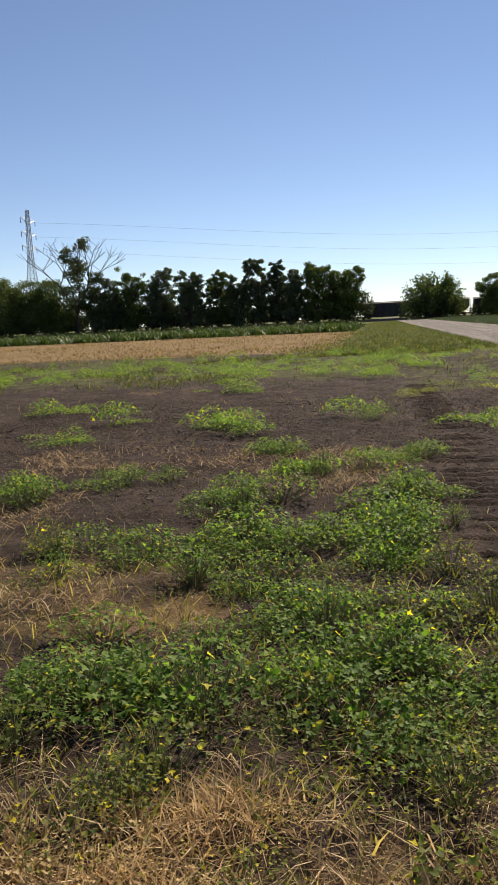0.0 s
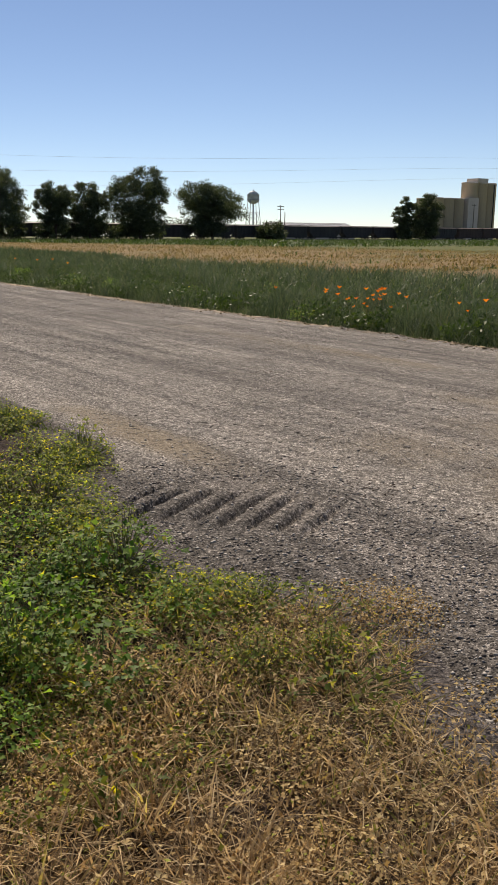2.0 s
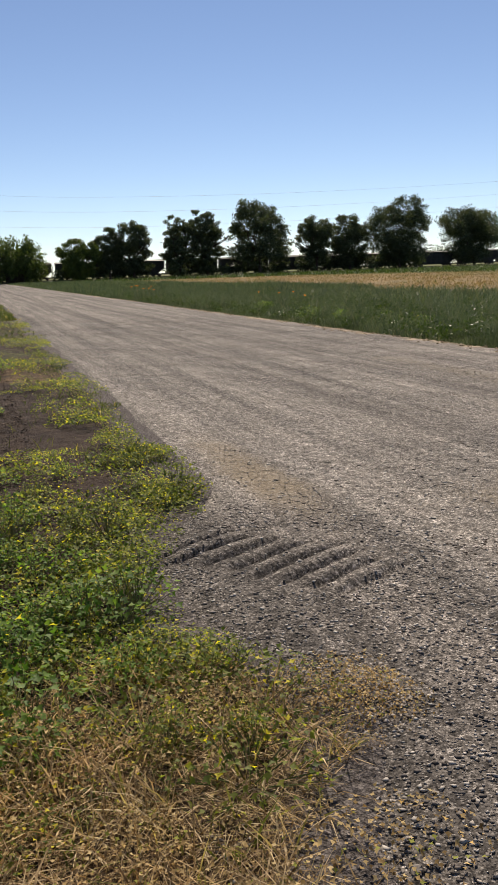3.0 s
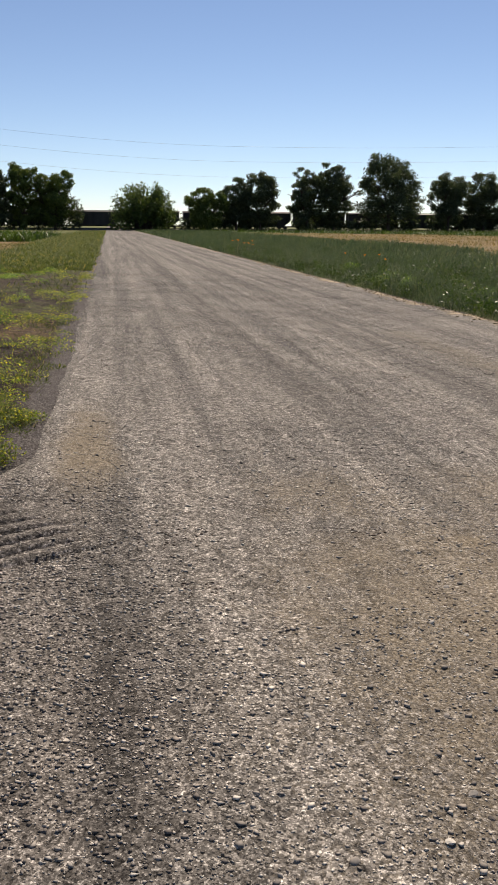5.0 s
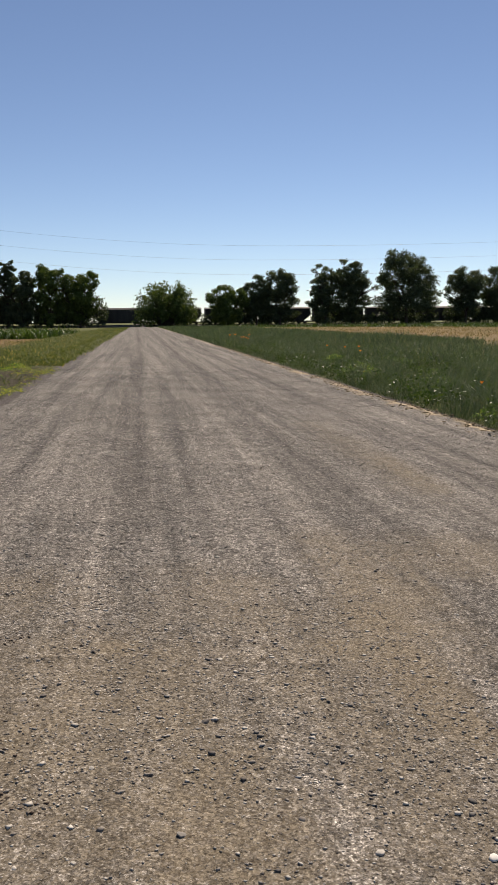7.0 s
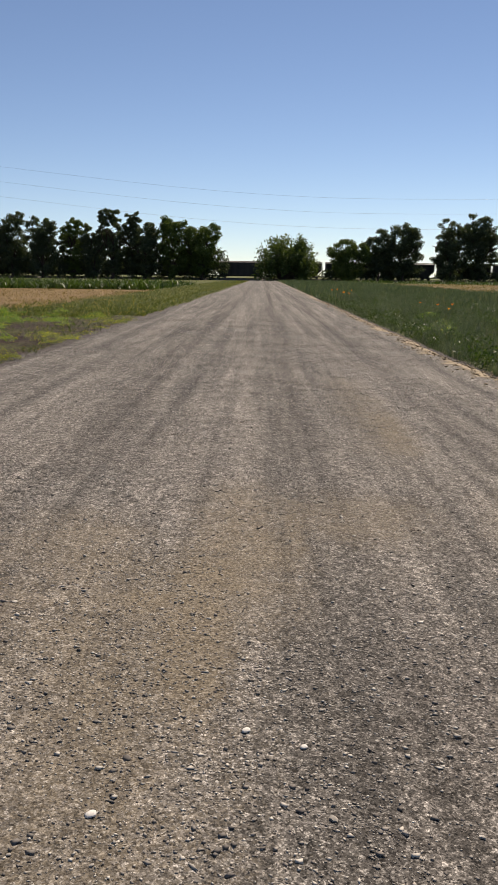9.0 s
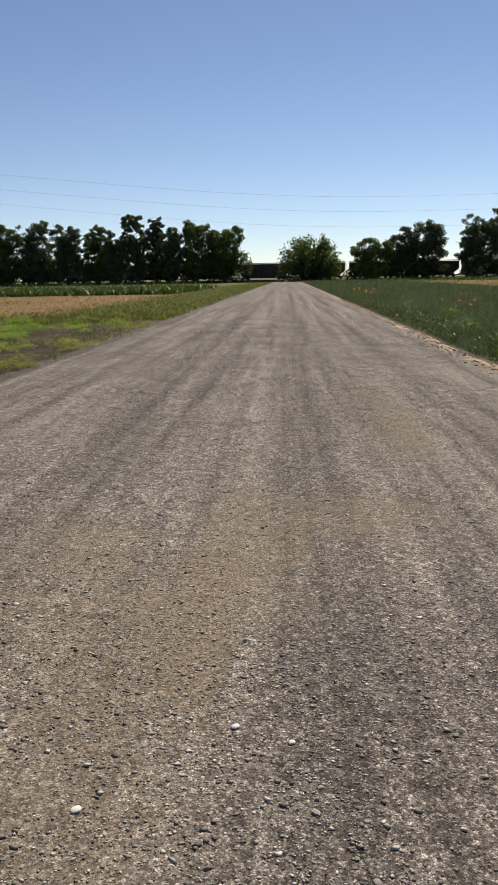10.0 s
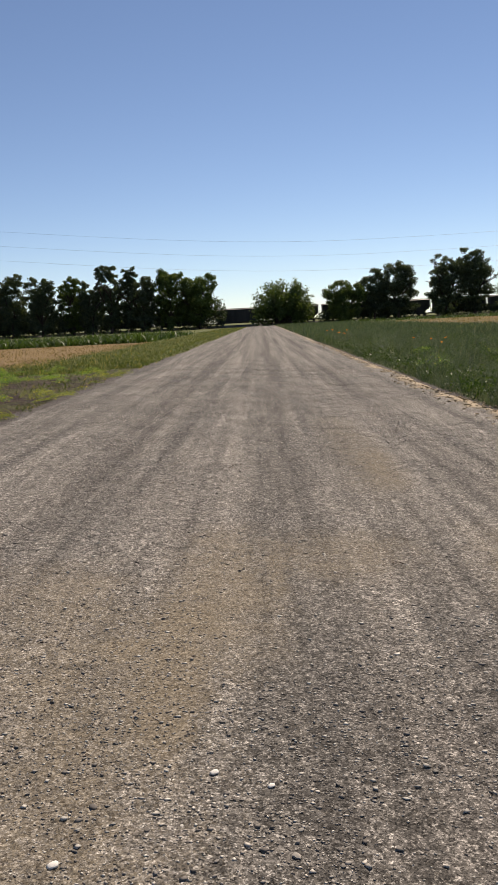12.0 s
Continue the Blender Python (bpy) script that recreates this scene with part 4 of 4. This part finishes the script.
# green crop strips
x, y = scatter(42000, -150, -9.5, 75, 125, 85, lambda x, y: x < -9.5 - 0.4 * value_noise(x, y, 2, 86), 1.8)
stuff("green_crop", blades("green_crop", x, y, 0.55 + 0.75 * r0.random(len(x)) ** 1.5, 0.07 + 0.12 * r0.random(len(x)), 0.2 + 1.0 * r0.random(len(x)), M_CROP, 87, curl=1.4),
      "dense green crop strip before the trees", "crop")
x, y = scatter(60000, 20, 330, 95, 232, 88, lambda x, y: smooth(62, 74, x + 10 * (value_noise(x, y, 12, 89) - 0.5) + 0.9 * np.maximum(0, y - 150)), 0.8)
stuff("green_crop", blades("green_crop", x, y, 0.4 + 0.8 * r0.random(len(x)) ** 1.5, 0.10 + 0.12 * r0.random(len(x)), 0.2 + 1.0 * r0.random(len(x)), M_CROP, 90, curl=1.4),
      "green weedy strip before the railway", "crop")
# clods on bare soil
def stones(name, x, y, size, mat, seed, height, squash=0.65):
    """Irregular eight-sided chips, one island each."""
    r = np.random.default_rng(seed)
    n = len(x)
    oct6 = np.array([(1, 0, 0), (0, 1, 0), (-1, 0, 0), (0, -1, 0), (0, 0, 1), (0, 0, -1)], float)
    turn = r.random(n) * 2 * math.pi
    v = oct6[None] * (0.65 + 0.7 * r.random((n, 6, 1))) + 0.25 * r.normal(size=(n, 6, 3))
    v[:, :, 2] *= squash
    c, s = np.cos(turn)[:, None], np.sin(turn)[:, None]
    v[:, :, 0], v[:, :, 1] = v[:, :, 0] * c * 1.25 - v[:, :, 1] * s, v[:, :, 0] * s * 1.25 + v[:, :, 1] * c
    v = v * (size / 2)[:, None, None] + np.stack([x, y, height(x, y) + 0.006 + size * 0.12], -1)[:, None, :]
    tri = np.array([(0, 1, 4), (1, 2, 4), (2, 3, 4), (3, 0, 4), (1, 0, 5), (2, 1, 5), (3, 2, 5), (0, 3, 5)])
    loops = (np.arange(n)[:, None, None] * 6 + tri[None]).ravel()
    return fast_mesh(name, v.reshape(-1, 3), loops, np.full(n * 8, 3), mat)


x, y = scatter(60000, -12, -4.6, 3.2, 15, 91, lambda x, y: smooth(3.6, 5.5, y) * (1 - 0.85 * lush(x, y)), 1.2)
stuff("earth_clods", stones("earth_clods", x, y, 0.006 + 0.020 * r0.random(len(x)) ** 3, M_CLOD, 92, ground_height, 0.5), "crumbled dark clods of tilled earth", "earth")
on_road = lambda x, y: (x > left_edge(y) - 0.12) * (x < right_edge(y) - 0.4) * (0.2 + 0.8 * smooth(0.35, 0.6, value_noise(x, y, 0.9, 93))) * (1 - 0.85 * smooth(-3.1, -3.7, x) * smooth(5.0, 4.0, y))
x, y = scatter(210000, -4.8, 2.9, 1.2, 10.5, 94, lambda x, y: on_road(x, y) * smooth(10.5, 6.5, y), 1.3)
stuff("gravel", stones("gravel", x, y, 0.0032 + 0.0085 * r0.random(len(x)) ** 2.6, M_STONE, 95, road_height, 0.34), "loose angular grey gravel on the road", "gravel")
x, y = scatter(120000, -4.6, 3.2, 6.5, 36, 98, lambda x, y: on_road(x, y) * smooth(6.5, 10.5, y) * smooth(36, 18, y), 1.15)
stuff("gravel", stones("gravel", x, y, 0.007 + 0.016 * r0.random(len(x)) ** 2, M_STONE, 99, road_height, 0.4), "loose gravel further along the road", "gravel")
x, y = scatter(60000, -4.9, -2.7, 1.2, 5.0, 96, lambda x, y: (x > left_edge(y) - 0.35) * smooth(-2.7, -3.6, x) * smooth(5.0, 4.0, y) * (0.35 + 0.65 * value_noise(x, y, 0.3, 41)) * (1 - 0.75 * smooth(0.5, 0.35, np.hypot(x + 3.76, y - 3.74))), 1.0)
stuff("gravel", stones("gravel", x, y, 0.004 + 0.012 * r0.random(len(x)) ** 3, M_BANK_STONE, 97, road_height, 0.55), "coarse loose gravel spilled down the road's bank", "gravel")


# stubble standing on the straw fields
r2 = np.random.default_rng(141)
x, y = scatter(26000, -62, -9.5, 30, 76, 142, lambda x, y: smooth(0.3, 0.6, value_noise(x, y, 1.6, 143)), 1.5)
stuff("stubble", blades("stubble", x, y, 0.05 + 0.13 * r2.random(len(x)), 0.02 + 0.03 * r2.random(len(x)), 0.2 + 0.9 * r2.random(len(x)), M_STUBBLE, 144), "short dry golden stubble on the cut field", "stubble")
x, y = scatter(60000, 19, 75, 28, 190, 145, lambda x, y: smooth(0.3, 0.6, value_noise(x, y, 2.5, 146)), 1.6)
stuff("stubble", blades("stubble", x, y, 0.07 + 0.18 * r2.random(len(x)), 0.03 + 0.05 * r2.random(len(x)), 0.2 + 0.9 * r2.random(len(x)), M_STUBBLE, 147), "short dry golden stubble on the wide field", "stubble")
x, y = scatter(9000, 19, 75, 28, 190, 148, lambda x, y: smooth(0.5, 0.75, value_noise(x, y, 5.0, 149)), 1.6)
stuff("field_weeds", blades("field_weeds", x, y, 0.10 + 0.25 * r2.random(len(x)), 0.05 + 0.07 * r2.random(len(x)), 0.2 + 0.9 * r2.random(len(x)), M_CROP, 150), "green weeds scattered through the stubble", "weeds")


def tyre_track(cx, y0, y1, wide, seed):
    """Pressed ridges left by a tractor tyre, one arched bar each."""
    r = np.random.default_rng(seed)
    ob = empty("tyre_track", pose(0, 0, 0), "ribbed tractor tyre track pressed into dark soil", "tyre track", "tyre tracks in the field")
    along = y0
    while along < y1:
        along += 0.17 + 0.015 * along / 10 + 0.015 * r.normal()
        if r.random() < 0.1:
            continue
        s = np.linspace(-1, 1, 11)
        bx = cx + 0.04 * r.normal() + s * wide * (0.42 + 0.12 * r.random())
        by = along + 0.06 * s * s + 0.05 * s * r.normal() * 0.5 + 0.007 * r.normal(size=11)
        z = ground_height(bx, by)
        top = 0.028 * (1 - s ** 6) * (0.5 + 0.7 * r.random(11))
        rows = [(by - 0.065, z - 0.015), (by - 0.025, z + top), (by + 0.02, z + top * 0.9), (by + 0.075, z - 0.015)]
        v = np.stack([np.stack([bx, yy, zz], -1) for yy, zz in rows], 1).reshape(-1, 3)
        loops = [i for q in range(10) for k in range(3) for i in (4 * q + k, 4 * q + 4 + k, 4 * q + 5 + k, 4 * q + 1 + k)]
        part_of("ridge", fast_mesh("ridge", v, np.array(loops), np.full(30, 4), M_GROUND, flat=False), ob)


for k, track in enumerate(TRACKS):
    tyre_track(*track, 151 + k)
r1 = np.random.default_rng(131)
x, y = scatter(9000, -3.6, 2.6, 1.2, 9.0, 132, lambda x, y: on_road(x, y) * smooth(9.0, 4.0, y), 1.2)
stuff("gravel", stones("gravel", x, y, 0.010 + 0.013 * r1.random(len(x)) ** 2, M_STONE, 133, road_height, 0.34), "coarser grey pebbles strewn over the road", "gravel")
cr = np.random.default_rng(31)
crumb_x, crumb_y = [], []
for cx, cy, rad, n in ((-2.1, 3.66, 0.10, 60), (-1.70, 3.60, 0.06, 30), (-1.93, 2.36, 0.09, 60), (-2.03, 3.01, 0.06, 25), (-2.98, 3.62, 0.12, 70), (-1.0, 3.62, 0.03, 10), (-0.64, 2.59, 0.02, 8), (0.77, 4.8, 0.03, 10),
                       (-2.95, 3.1, 0.08, 40), (-1.03, 7.32, 0.12, 60), (-0.38, 8.08, 0.12, 60), (-2.0, 2.72, 0.05, 20)):
    crumb_x.append(cx + cr.normal(size=n) * rad)
    crumb_y.append(cy + cr.normal(size=n) * rad * 0.7)
x, y = np.concatenate(crumb_x), np.concatenate(crumb_y)
stuff("earth_crumbs", stones("earth_crumbs", x, y, 0.004 + 0.012 * cr.random(len(x)) ** 2, M_CLOD, 101, road_height, 0.55), "dark crumbs of earth dropped on the gravel", "earth")


# bushy dried plants in front of the weeds, many stalks from one root
tr = np.random.default_rng(171)
cx, cy = scatter(300, -9.2, -4.2, 1.3, 3.1, 172, lambda x, y: clear(x, y) * smooth(3.05, 2.5, y) * smooth(0.38, 0.52, value_noise(x, y, 0.5, 173)))
rx = np.repeat(0.05 + 0.05 * tr.random(len(cx)), 170)
x, y = np.repeat(cx, 170) + tr.normal(size=170 * len(cx)) * rx, np.repeat(cy, 170) + tr.normal(size=170 * len(cx)) * rx
stuff("dried_tufts", blades("dried_tufts", x, y, 0.03 + 0.10 * tr.random(len(x)), 0.0025 + 0.004 * tr.random(len(x)), 0.2 + 1.0 * tr.random(len(x)), M_STRAW, 174, 0.0, 1.2), "bushy golden dried weeds at the field's near edge", "dry weeds")
y = 4 + 50 * tr.random(2600) ** 1.8
x = right_edge(y) - 0.22 + 0.16 * tr.normal(size=len(y))
stuff("earth_crumbs", stones("earth_crumbs", x, y, 0.012 + 0.06 * tr.random(len(x)) ** 3, M_CRUST, 175, road_height, 0.6), "pale crumbled earth along the road's grassy edge", "earth")


# broadleaf weeds
def weed_mesh(kind, seed, mat):
    r = np.random.default_rng(seed)
    stems, verts, loops, sizes = bmesh.new(), [], [], []
    spread_r, tall_h, count, leaf = kind
    for k in range(count):
        ang, out = r.random() * 2 * math.pi, r.random() ** 0.6
        d = spread_r * out
        z = tall_h * (1 - 0.55 * out ** 2) * (0.45 + 0.6 * r.random())
        tip = np.array((math.cos(ang) * d, math.sin(ang) * d, z))
        if k % 5 == 0:
            add_tube(stems, (tip[0] * 0.15, tip[1] * 0.15, -0.02), tip, 0.0018, 0.0012, 4, False)
        s = leaf * (0.55 + 0.8 * r.random())
        yaw, tilt = ang + r.normal() * 0.9, r.normal() * 0.45 + 0.15
        fwd = np.array((math.cos(yaw) * math.cos(tilt), math.sin(yaw) * math.cos(tilt), -math.sin(tilt)))
        side = np.array((-math.sin(yaw), math.cos(yaw), r.normal() * 0.3))
        up = np.cross(fwd, side)
        shape = ((0, 0, 0), (0.45, 0.60, 0.14), (0.62, 0.20, 0.04), (1.15, 0.0, -0.10), (0.62, -0.20, 0.04), (0.45, -0.60, 0.14), (0.5, 0, -0.02))
        b = len(verts)
        verts += [tip + (fwd * p[0] + side * p[1] * 0.95 + up * p[2]) * s for p in shape]
        for q in range(6):
            loops += [b + q, b + (q + 1) % 6, b + 6]
            sizes.append(3)
    return stems, fast_mesh("leaves", np.array(verts), np.array(loops), np.array(sizes), mat)


def make_weed(kind, seed, mat, label):
    ob = empty("broadleaf_weed", pose(0, 0, -50), label, "weed", "weeds in the tilled field")
    stems, leaves = weed_mesh(kind, seed, mat)
    tagged(part("stalk", stems, M_STEM, ob), kind="stuff")
    tagged(part_of("foliage", leaves, ob), kind="stuff")
    return ob


GREEN = "low spreading green broadleaf weed growing from the dark earth"
YELLOW = "yellowing broadleaf weed with bright yellow leaves beside the road"
BIG, LOW, UPRIGHT = (0.22, 0.16, 250, 0.021), (0.22, 0.08, 200, 0.017), (0.14, 0.19, 220, 0.016)
green = [make_weed(k, 600 + i, M_WEED, GREEN) for i, k in enumerate((BIG, BIG, LOW, UPRIGHT, LOW))]
yellow = [make_weed(k, 620 + i, M_WEED_YELLOW, YELLOW) for i, k in enumerate((LOW, UPRIGHT, LOW))]
dry = [make_weed(k, 640 + i, M_DRYLEAF, "dried brown weed") for i, k in enumerate(((0.22, 0.08, 240, 0.011), (0.16, 0.14, 240, 0.009)))]
wr = np.random.default_rng(12)


spare = {}


def plant(kinds, x, y, s, single=True):
    """A weed of its own, or, further off, one more in the joined growth."""
    x, y = float(x), float(y)
    z = float(ground_height(np.array(x), np.array(y)))
    src = kinds[int(wr.integers(len(kinds)))]
    m = pose(x, y, z, wr.normal() * 4, wr.normal() * 4, wr.random() * 360)
    tall_s = s * (0.8 + 0.5 * wr.random())
    if single:
        ob = copy_thing(src, m)
        ob.scale = (s, s, tall_s)
    else:
        spare.setdefault(src.name, []).append(np.array(m @ Matrix.Diagonal((s, s, tall_s, 1))))


def joined(src, places, label):
    me = [c for c in src.children if c.name.startswith("foliage")][0].data
    v = np.empty(len(me.vertices) * 3)
    me.vertices.foreach_get("co", v)
    l = np.empty(len(me.loops), np.int32)
    me.loops.foreach_get("vertex_index", l)
    v = np.c_[v.reshape(-1, 3), np.ones(len(me.vertices))]
    allv = np.concatenate([(v @ m.T)[:, :3] for m in places])
    alll = np.concatenate([l + k * len(v) for k in range(len(places))])
    stuff("weeds", fast_mesh("weeds", allv, alll, np.full(len(alll) // 3, 3), me.materials[0]), label, "weeds")


for cx, cy, n, rad in ((-8.3, 5.9, 8, 0.28), (-8.2, 5.1, 9, 0.32), (-7.85, 4.9, 9, 0.32), (-7.3, 5.5, 10, 0.26), (-7.45, 4.75, 8, 0.28), (-7.15, 4.9, 5, 0.22), (-8.5, 4.9, 5, 0.22), (-7.9, 4.25, 7, 0.28),
                       (-7.4, 4.1, 8, 0.3), (-7.2, 7.5, 8, 0.2), (-7.18, 6.2, 8, 0.24), (-7.8, 7.1, 8, 0.18), (-8.28, 8.0, 5, 0.15), (-9.15, 6.7, 6, 0.22), (-9.76, 6.3, 6, 0.22), (-8.3, 3.35, 5, 0.22),
                       (-7.98, 3.4, 8, 0.28), (-7.64, 3.4, 9, 0.28), (-7.3, 3.35, 8, 0.25), (-6.65, 3.4, 9, 0.32), (-7.0, 3.4, 7, 0.25), (-6.2, 3.9, 9, 0.32), (-5.85, 3.9, 9, 0.3), (-5.35, 3.75, 8, 0.25),
                       (-6.4, 5.55, 4, 0.12), (-6.15, 5.35, 4, 0.12), (-5.65, 5.35, 5, 0.15), (-6.2, 5.1, 4, 0.13), (-5.5, 5.8, 5, 0.18), (-5.8, 4.5, 6, 0.22), (-5.2, 3.3, 9, 0.25), (-5.6, 3.15, 9, 0.28), (-6.0, 3.15, 7, 0.25), (-5.0, 4.2, 7, 0.25), (-5.35, 4.45, 6, 0.22), (-4.75, 3.6, 6, 0.22), (-4.95, 3.1, 6, 0.2)):
    for _ in range(n):
        plant(green, cx + wr.normal() * rad * 0.7, cy + wr.normal() * rad * 0.7, 0.5 + 0.6 * wr.random())
for cx, cy, n, rad in ((-6.36, 9.6, 6, 0.2), (-5.9, 9.2, 5, 0.2), (-5.2, 8.4, 5, 0.25), (-5.1, 9.4, 5, 0.35), (-4.95, 11, 7, 0.6), (-7.56, 10.3, 4, 0.12), (-10.5, 8.8, 6, 0.25), (-9.04, 9.8, 6, 0.22), (-10.3, 10.4, 4, 0.2),
                       (-11.5, 11.6, 6, 0.3), (-9.55, 14.3, 8, 0.5), (-8.7, 9.3, 5, 0.2), (-9.5, 18.5, 30, 1.2), (-11.5, 20.5, 36, 1.6), (-14.5, 20, 36, 2.0), (-18, 21, 36, 2.5), (-22, 24, 36, 3.0), (-13, 24.5, 36, 2.5),
                       (-8.5, 22, 24, 1.2), (-7.3, 17.5, 14, 0.7), (-15.5, 17.5, 14, 1.2), (-6.6, 19.5, 14, 0.8), (-7.2, 23, 18, 1.0), (-8.0, 27, 20, 1.2), (-5.4, 15.5, 8, 0.5), (-5.6, 24, 10, 0.9)):
    for _ in range(n):
        plant(green, cx + wr.normal() * rad * 0.7, cy + wr.normal() * rad * 0.7, 0.7 + 0.7 * wr.random(), False)
for cx, cy, n, rad in ((-4.0, 5.9, 9, 0.3), (-3.98, 4.8, 9, 0.25), (-4.6, 5.2, 7, 0.4), (-4.5, 4.2, 9, 0.3), (-4.7, 3.5, 9, 0.35), (-4.9, 2.9, 8, 0.35), (-5.3, 2.7, 7, 0.4), (-6.3, 2.9, 7, 0.4), (-7.4, 2.9, 7, 0.45),
                       (-8.2, 2.8, 5, 0.4), (-4.5, 2.55, 6, 0.25), (-7.3, 4.1, 6, 0.4), (-8.9, 5.0, 5, 0.3), (-7.2, 2.2, 3, 0.4)):
    for _ in range(n):
        px, py = cx + wr.normal() * rad * 0.7, cy + wr.normal() * rad * 0.7
        plant(yellow, min(px, float(left_edge(np.array(py))) - 0.12), py, 0.5 + 0.5 * wr.random())
for cx, cy, n, rad in ((-4.15, 7.6, 6, 0.3), (-4.05, 6.5, 6, 0.22), (-4.2, 9.5, 9, 0.4), (-4.3, 12.5, 18, 0.9), (-4.4, 16, 18, 1.2), (-6.3, 13.5, 9, 0.8), (-5.0, 6.8, 6, 0.4), (-4.4, 22, 20, 2.0)):
    for _ in range(n):
        px, py = cx + wr.normal() * rad * 0.7, cy + wr.normal() * rad * 0.7
        plant(yellow, min(px, float(left_edge(np.array(py))) - 0.12), py, 0.6 + 0.6 * wr.random(), False)
for k in range(210):
    px, py = -7.0 + 3.0 * wr.random(), 2.6 + 3.6 * wr.random() ** 1.2
    if px < float(left_edge(np.array(py))) + 0.02 and (py < 4.0 or px > -5.0):
        plant(green if px < -5.15 + wr.normal() * 0.35 else yellow, px, py, 0.45 + 0.5 * wr.random(), False)
for k in range(150):
    py = 1.5 + 1.2 * wr.random()
    px = float(left_edge(np.array(py))) + 0.12 - 4.2 * wr.random() ** 1.3
    plant(dry, px, py, 0.5 + 0.5 * wr.random(), False)
for k in range(40):
    py = 6 + 30 * wr.random() ** 1.4
    plant(green, float(right_edge(np.array(py))) + 0.35 + 5 * wr.random(), py, 1.1 + 1.2 * wr.random(), False)
for src in green + yellow + dry:
    if spare.get(src.name):
        joined(src, spare[src.name], "scattered low weeds further off in the field and verge")
for ob in green + yellow + dry:
    for o in (*ob.children_recursive, ob):
        bpy.data.objects.remove(o)


# orange poppies
def poppy():
    ob = empty("poppy", pose(0, 0, -50), "orange wild poppy on a thin stem in the grass", "flower", "poppies in the verge")
    bm = bmesh.new()
    add_tube(bm, (0, 0, 0), (0.02, 0.01, 0.42), 0.004, 0.003, 4, False)
    part("stem", bm, M_STEM, ob)
    bm = bmesh.new()
    for k in range(4):
        a = k * math.pi / 2
        pts = [(0.0, 0.0, 0.0), (0.022, -0.02, 0.022), (0.04, 0.0, 0.032), (0.022, 0.02, 0.022)]
        bm.faces.new([bm.verts.new((0.02 + p[0] * math.cos(a) - p[1] * math.sin(a), 0.01 + p[0] * math.sin(a) + p[1] * math.cos(a), 0.42 + p[2])) for p in pts])
    part("petals", bm, M_POPPY, ob)
    return ob


first = poppy()
for cx, cy, n, sx, sy in ((4.6, 11.7, 20, 0.2, 0.25), (4.5, 13.5, 4, 0.4, 1.0), (4.6, 9.6, 3, 0.3, 0.5), (4.6, 50, 8, 0.4, 1.6), (6.2, 31.5, 4, 0.5, 1.2)):
    for _ in range(n):
        px, py = cx + wr.normal() * sx, cy + wr.normal() * sy
        q = copy_thing(first, pose(px, py, float(ground_height(np.array(px), np.array(py))), wr.normal() * 9, wr.normal() * 9, wr.random() * 360))
        s = 0.9 + 0.5 * wr.random() + (0.5 if cy > 20 else 0)
        q.scale = (s, s, s * (0.9 + 0.3 * wr.random()))
for o in (*first.children_recursive, first):
    bpy.data.objects.remove(o)

# single stones picked out on the road's near stretch
stone_meshes = []
pr = np.random.default_rng(41)
for k in range(10):
    bm = bmesh.new()
    bmesh.ops.create_icosphere(bm, subdivisions=2, radius=0.5)
    for v in bm.verts:
        v.co *= 0.86 + 0.28 * pr.random()
        v.co.x, v.co.z = v.co.x * 1.25, v.co.z * 0.42 + 0.08
    for f in bm.faces:
        f.smooth = k % 3 == 0
    me = bpy.data.meshes.new("stone")
    bm.to_mesh(me)
    bm.free()
    me.materials.append(M_STONE)
    stone_meshes.append(me)
sr = np.random.default_rng(21)
for k in range(290):
    px, py = -4.2 + 5.6 * sr.random(), 1.5 + 3.6 * sr.random() ** 1.6
    if px < float(left_edge(np.array(py))):
        continue
    ob = part_of("stone", stone_meshes[k % 10], road)
    s = 0.010 + 0.016 * sr.random() ** 3
    ob.matrix_basis = pose(px, py, float(road_height(np.array(px), np.array(py))) + 0.006, sr.normal() * 12, sr.normal() * 12, sr.random() * 360) @ Matrix.Diagonal((s, s, s, 1))
pale_mesh = stone_meshes[3].copy()
pale_mesh.materials.clear()
pale_mesh.materials.append(M_PALE)
for px, py, s in ((-0.19, 2.48, 0.026), (-0.01, 2.40, 0.021), (-0.59, 2.02, 0.028)):
    ob = part_of("stone", pale_mesh, road, "pale rounded stone")
    ob.matrix_basis = pose(px, py, float(road_height(np.array(px), np.array(py))) + 0.008, 0, 0, 40) @ Matrix.Diagonal((s, s, s, 1))
